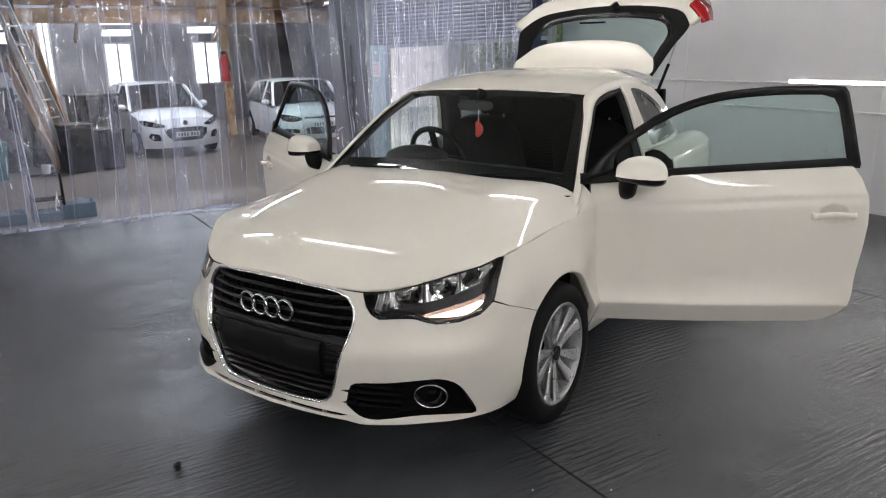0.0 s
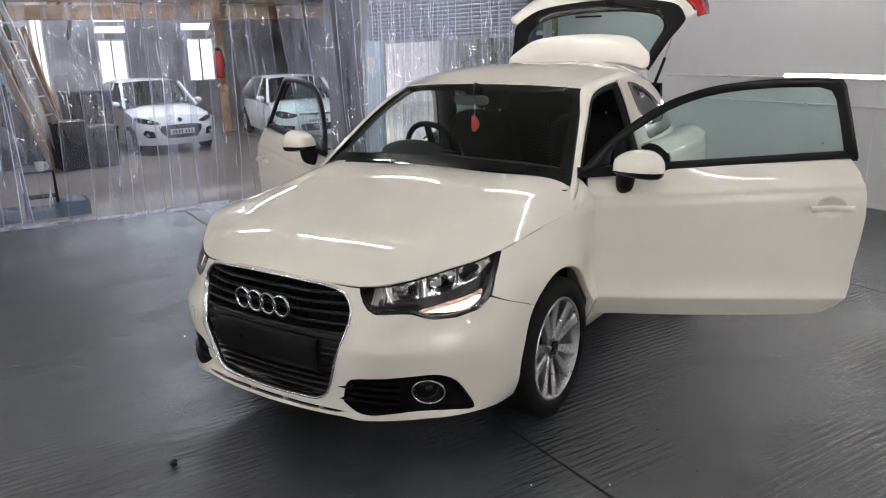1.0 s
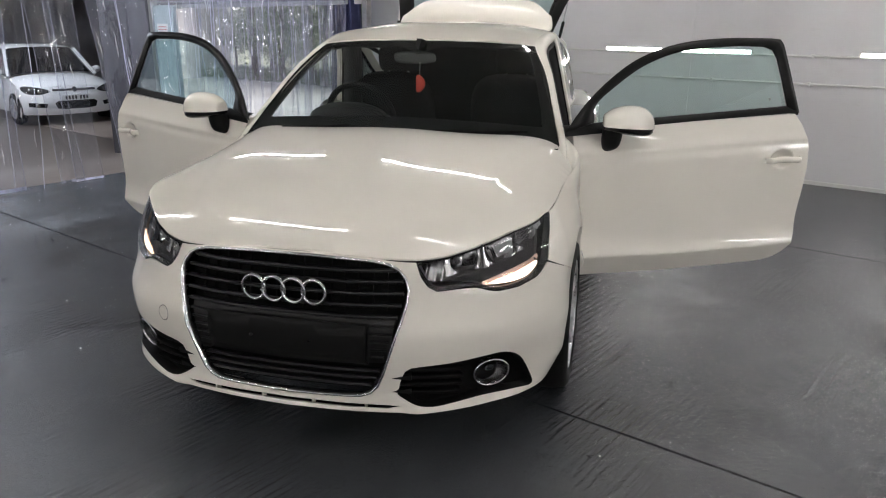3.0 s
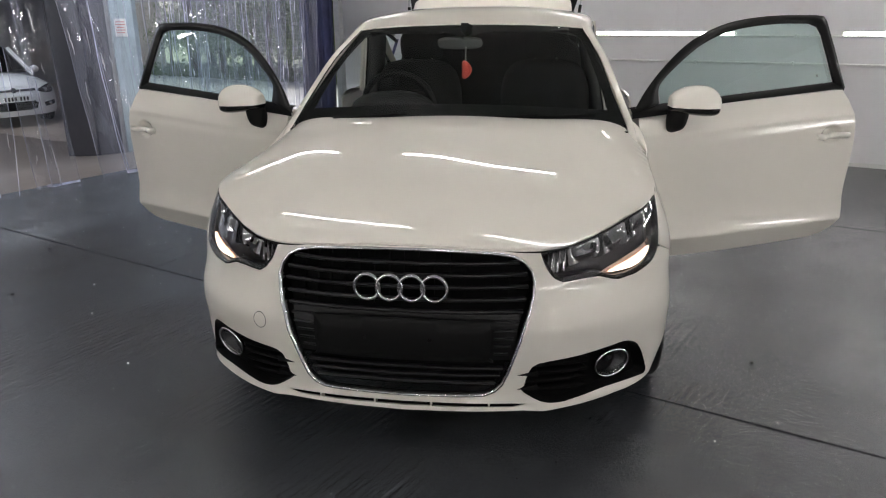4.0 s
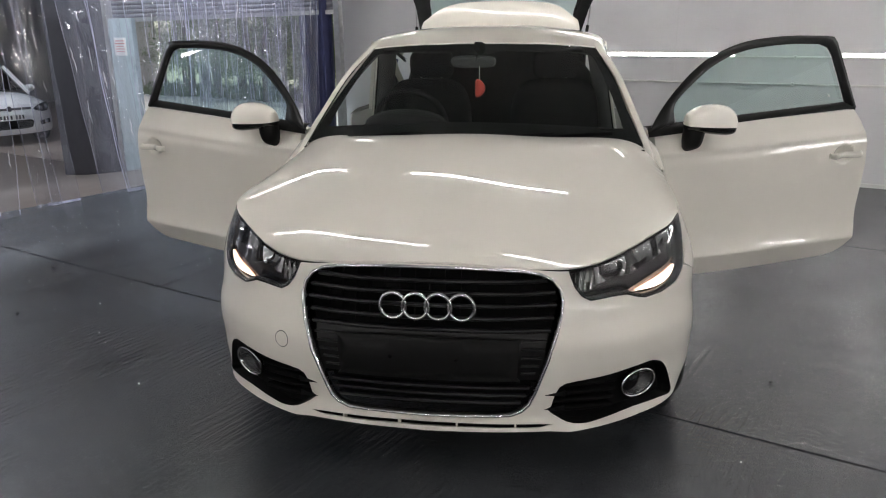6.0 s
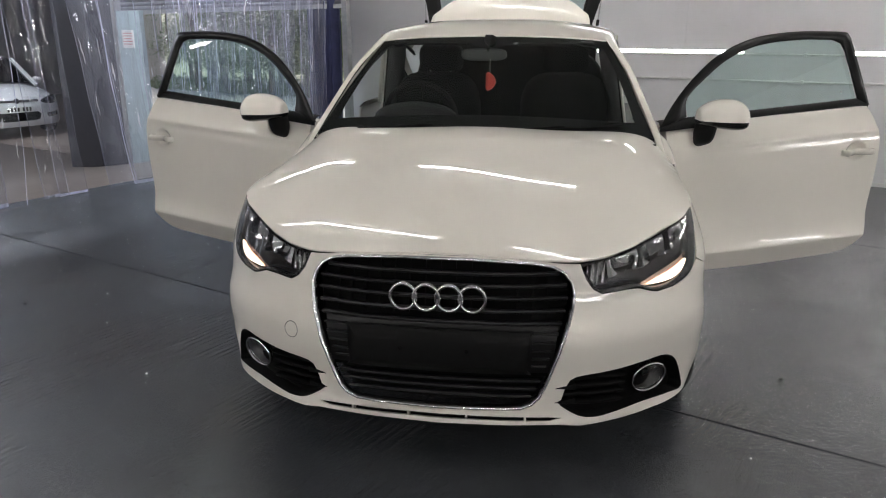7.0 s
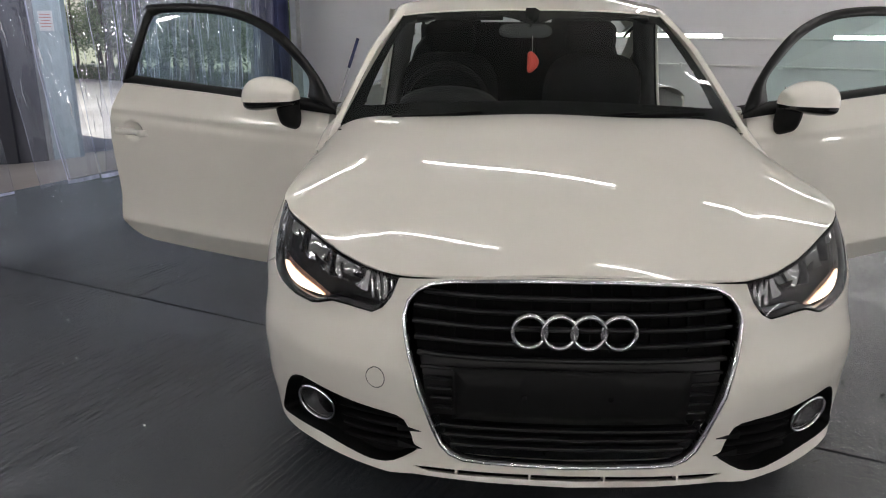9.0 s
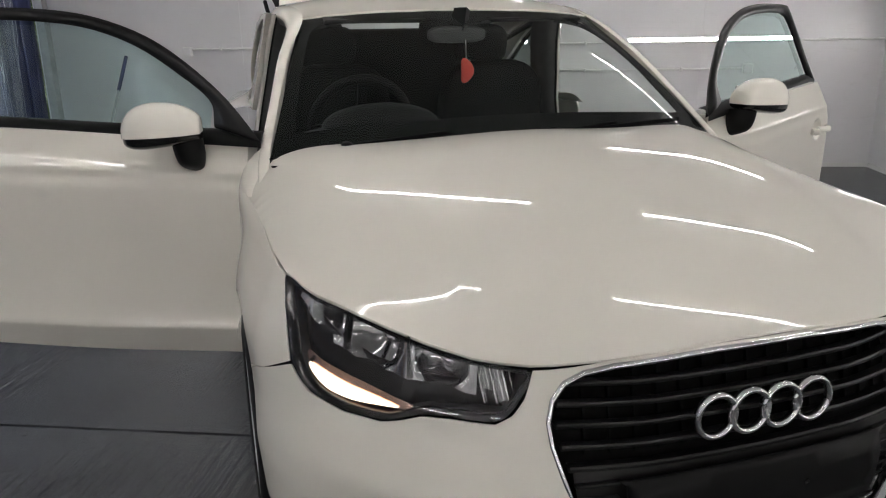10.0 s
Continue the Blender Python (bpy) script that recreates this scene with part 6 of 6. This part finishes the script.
def step_stool():
    t = thing("folding_step", "dark tubular folding step standing behind the curtain", "step stool")
    u, v = -5.75, -.33
    for s in (-1, 1):
        part("side_tube", rod((u, v + s * .15, .0), (u - .02, v + s * .14, .50), .012), BLACK, t)
        part("rear_leg", rod((u - .25, v + s * .15, .0), (u - .03, v + s * .14, .42), .011), BLACK, t)
    part("top_tube", rod((u - .02, v - .14, .50), (u - .02, v + .14, .50), .012), BLACK, t)
    for z, d in ((.24, .1), (.08, .05)):
        part("tread", box(pose(u - .10, v, z), (.16, .3, .02)), DARK, t, smooth=False)
    t.matrix_world = TURN_ROOM @ pose(0, 0, -.07)
    m = thing("mug", "white mug standing on the folding step", "mug")
    part("cup", lathe([(0, 0), (.038, 0), (.042, .09), (.038, .09), (.034, .01), (0, .01)], pose(u - .02, v + .03, .512), 20), SIGN, m)
    part("mug_handle", lathe([(.025 + .005 * math.cos(k), .005 * math.sin(k)) for k in np.linspace(0, 6.28, 8)], pose(u - .02, v + .083, .558, 0, 90, 0), 14), SIGN, m)
    m.matrix_world = TURN_ROOM @ pose(0, 0, -.07)
    for dv, w, h in ((-.42, .4, .16), (.27, .3, .2), (.0, .25, .14)):
        c = thing("crate", "blue-grey plastic crate with cloths behind the curtain", "crate", "crates on the floor")
        blue = simple("crate_plastic", (.10, .17, .24), .5, scale=30)
        for a in (-1, 1):
            part("side", box(pose(u - .02, v + dv + a * w / 2, h / 2), (.28, .012, h)), blue, c, smooth=False, bevel=.004)
            part("end", box(pose(u - .02 + a * .14, v + dv, h / 2), (.012, w, h)), blue, c, smooth=False, bevel=.004)
        part("base", box(pose(u - .02, v + dv, .01), (.28, w, .012)), blue, c, smooth=False)
        bm = ball(pose(u - .02, v + dv, h * .75), (.13, w * .45, h * .4), None, 16)
        for q in bm.verts:
            q.co += Vector((noise.noise(q.co * 14), noise.noise(q.co * 14 + Vector((9, 0, 0))), noise.noise(q.co * 14 + Vector((0, 9, 0))))) * .03
        part("cloth", bm, simple("grey_cloth", (.22, .25, .3), .9, scale=30), c)
        c.matrix_world = TURN_ROOM @ pose(0, 0, -.075)


step_stool()


# ---- outside ----
def drum(u, v):
    t = thing("plastic_drum", "blue plastic drum standing in the yard", "drum")
    part("body", lathe([(0, 0), (.27, 0), (.29, .04), (.29, .3), (.30, .32), (.29, .34), (.29, .6), (.30, .62), (.29, .64), (.29, .85), (.26, .9), (0, .9)], pose(u, v, LOW), 28), simple("blue_drum", (.03, .12, .42), .4), t)
    part("cap", lathe([(.05, 0), (.05, .03), (0, .03)], pose(u + .12, v, LOW + .9), 12), BLACK, t)
    t.matrix_world = TURN_ROOM


drum(-25.2, 14.9)
shed2 = thing("outbuilding", "pale rendered outbuilding with a dark window beyond the yard", "building")
part("wall", box(pose(-28.5, 17.3, 1.1), (4.9, 3.6, 3.6)), simple("pale_render", (.42, .39, .33), .9), shed2, smooth=False)
part("roof", box(pose(-28.5, 17.3, 2.98), (5.3, 4.0, .16)), CLAD, shed2, smooth=False)
for x in (-27.4, -29.8):
    part("window", box(pose(x, 15.48, .95), (.85, .06, 1.2)), GLOSS_BLACK, shed2, smooth=False)
shed2.matrix_world = TURN_ROOM


def tree_meshes(seed):
    """One tree: a tapered trunk with limbs, and a ragged crown of leaf sprays."""
    rnd = random.Random(seed)
    bm = bmesh.new()
    top, x, y = rnd.uniform(8, 11), 0.0, 0.0
    r0 = rnd.uniform(.06, .13)
    prev, tips = Vector((0, 0, -.2)), []
    for k in range(1, 9):
        nxt = Vector((x + rnd.uniform(-.12, .12), y + rnd.uniform(-.12, .12), top * k / 8))
        x, y = nxt.x, nxt.y
        rod(prev, nxt, r0 * (1 - (k - 1) / 9), bm, 8, r0 * (1 - k / 9))
        if k >= 1:
            for _ in range(4):
                a, ln = rnd.uniform(0, 6.28), rnd.uniform(.7, 2.0) * (1.15 - k / 10)
                tip = nxt + Vector((math.cos(a) * ln, math.sin(a) * ln, rnd.uniform(-.15, .7)))
                rod(nxt, tip, r0 * .22, bm, 5, .012)
                tips += [nxt.lerp(tip, f) for f in (.4, .65, .85, 1.0)]
        prev = nxt
    verts, faces = [], []
    for tip in tips:
        for _ in range(95):
            c = tip + Vector((rnd.gauss(0, .34), rnd.gauss(0, .34), rnd.gauss(0, .26)))
            u = Vector((rnd.gauss(0, 1), rnd.gauss(0, 1), rnd.gauss(0, .6))).normalized()
            w = u.cross(Vector((rnd.gauss(0, 1), rnd.gauss(0, 1), rnd.gauss(0, 1)))).normalized()
            s = rnd.uniform(.028, .06)
            n = len(verts)
            verts += [c - u * s, c + w * s * .55, c + u * s, c - w * s * .55]
            faces.append((n, n + 1, n + 2, n + 3))
    me = bpy.data.meshes.new("trunk")
    bm.to_mesh(me), bm.free()
    me.materials.append(BARK)
    me.shade_smooth()
    cr = bpy.data.meshes.new("crown")
    cr.from_pydata([tuple(v) for v in verts], [], faces)
    cr.materials.append(LEAF)
    return me, cr


kinds = [tree_meshes(k) for k in range(5)]
rnd = random.Random(11)
k = 0
for row, (v, step) in enumerate(((15.6, 1.35), (17.4, 1.6), (19.8, 1.9))):
    u = (-19.8, -23.0, -26.0)[row]
    while u < -5.0:
        t = thing("tree", "slim woodland tree with ragged green foliage beyond the yard", "tree", "trees beyond the yard")
        me, cr = kinds[k % 5]
        for name, d in (("trunk", me), ("crown", cr)):
            o = new(name, d)
            o.parent = t
        t.matrix_world = TURN_ROOM @ pose(u, v + rnd.uniform(-.6, .6), LOW - .1, 0, 0, rnd.uniform(0, 360)) @ Matrix.Scale(rnd.uniform(.8, 1.15), 4)
        u += step * rnd.uniform(.7, 1.3)
        k += 1


def undergrowth():
    """Low scrub along the wood's edge."""
    rnd = random.Random(21)
    verts, faces = [], []
    for _ in range(16000):
        c = Vector((rnd.uniform(-24, -4), 15.2 + abs(rnd.gauss(0, 1.6)), abs(rnd.gauss(0, .16)) - .62))
        u = Vector((rnd.gauss(0, 1), rnd.gauss(0, 1), rnd.gauss(0, 1))).normalized()
        w = u.orthogonal().normalized()
        s = rnd.uniform(.03, .08)
        n = len(verts)
        verts += [c - u * s, c + w * s * .5, c + u * s, c - w * s * .5]
        faces.append((n, n + 1, n + 2, n + 3))
    ob = link("undergrowth", verts, faces, LEAF, None, smooth=False)
    ob.matrix_world = TURN_ROOM
    tagged(ob, "low green scrub along the edge of the wood", "undergrowth", "", "stuff")


undergrowth()
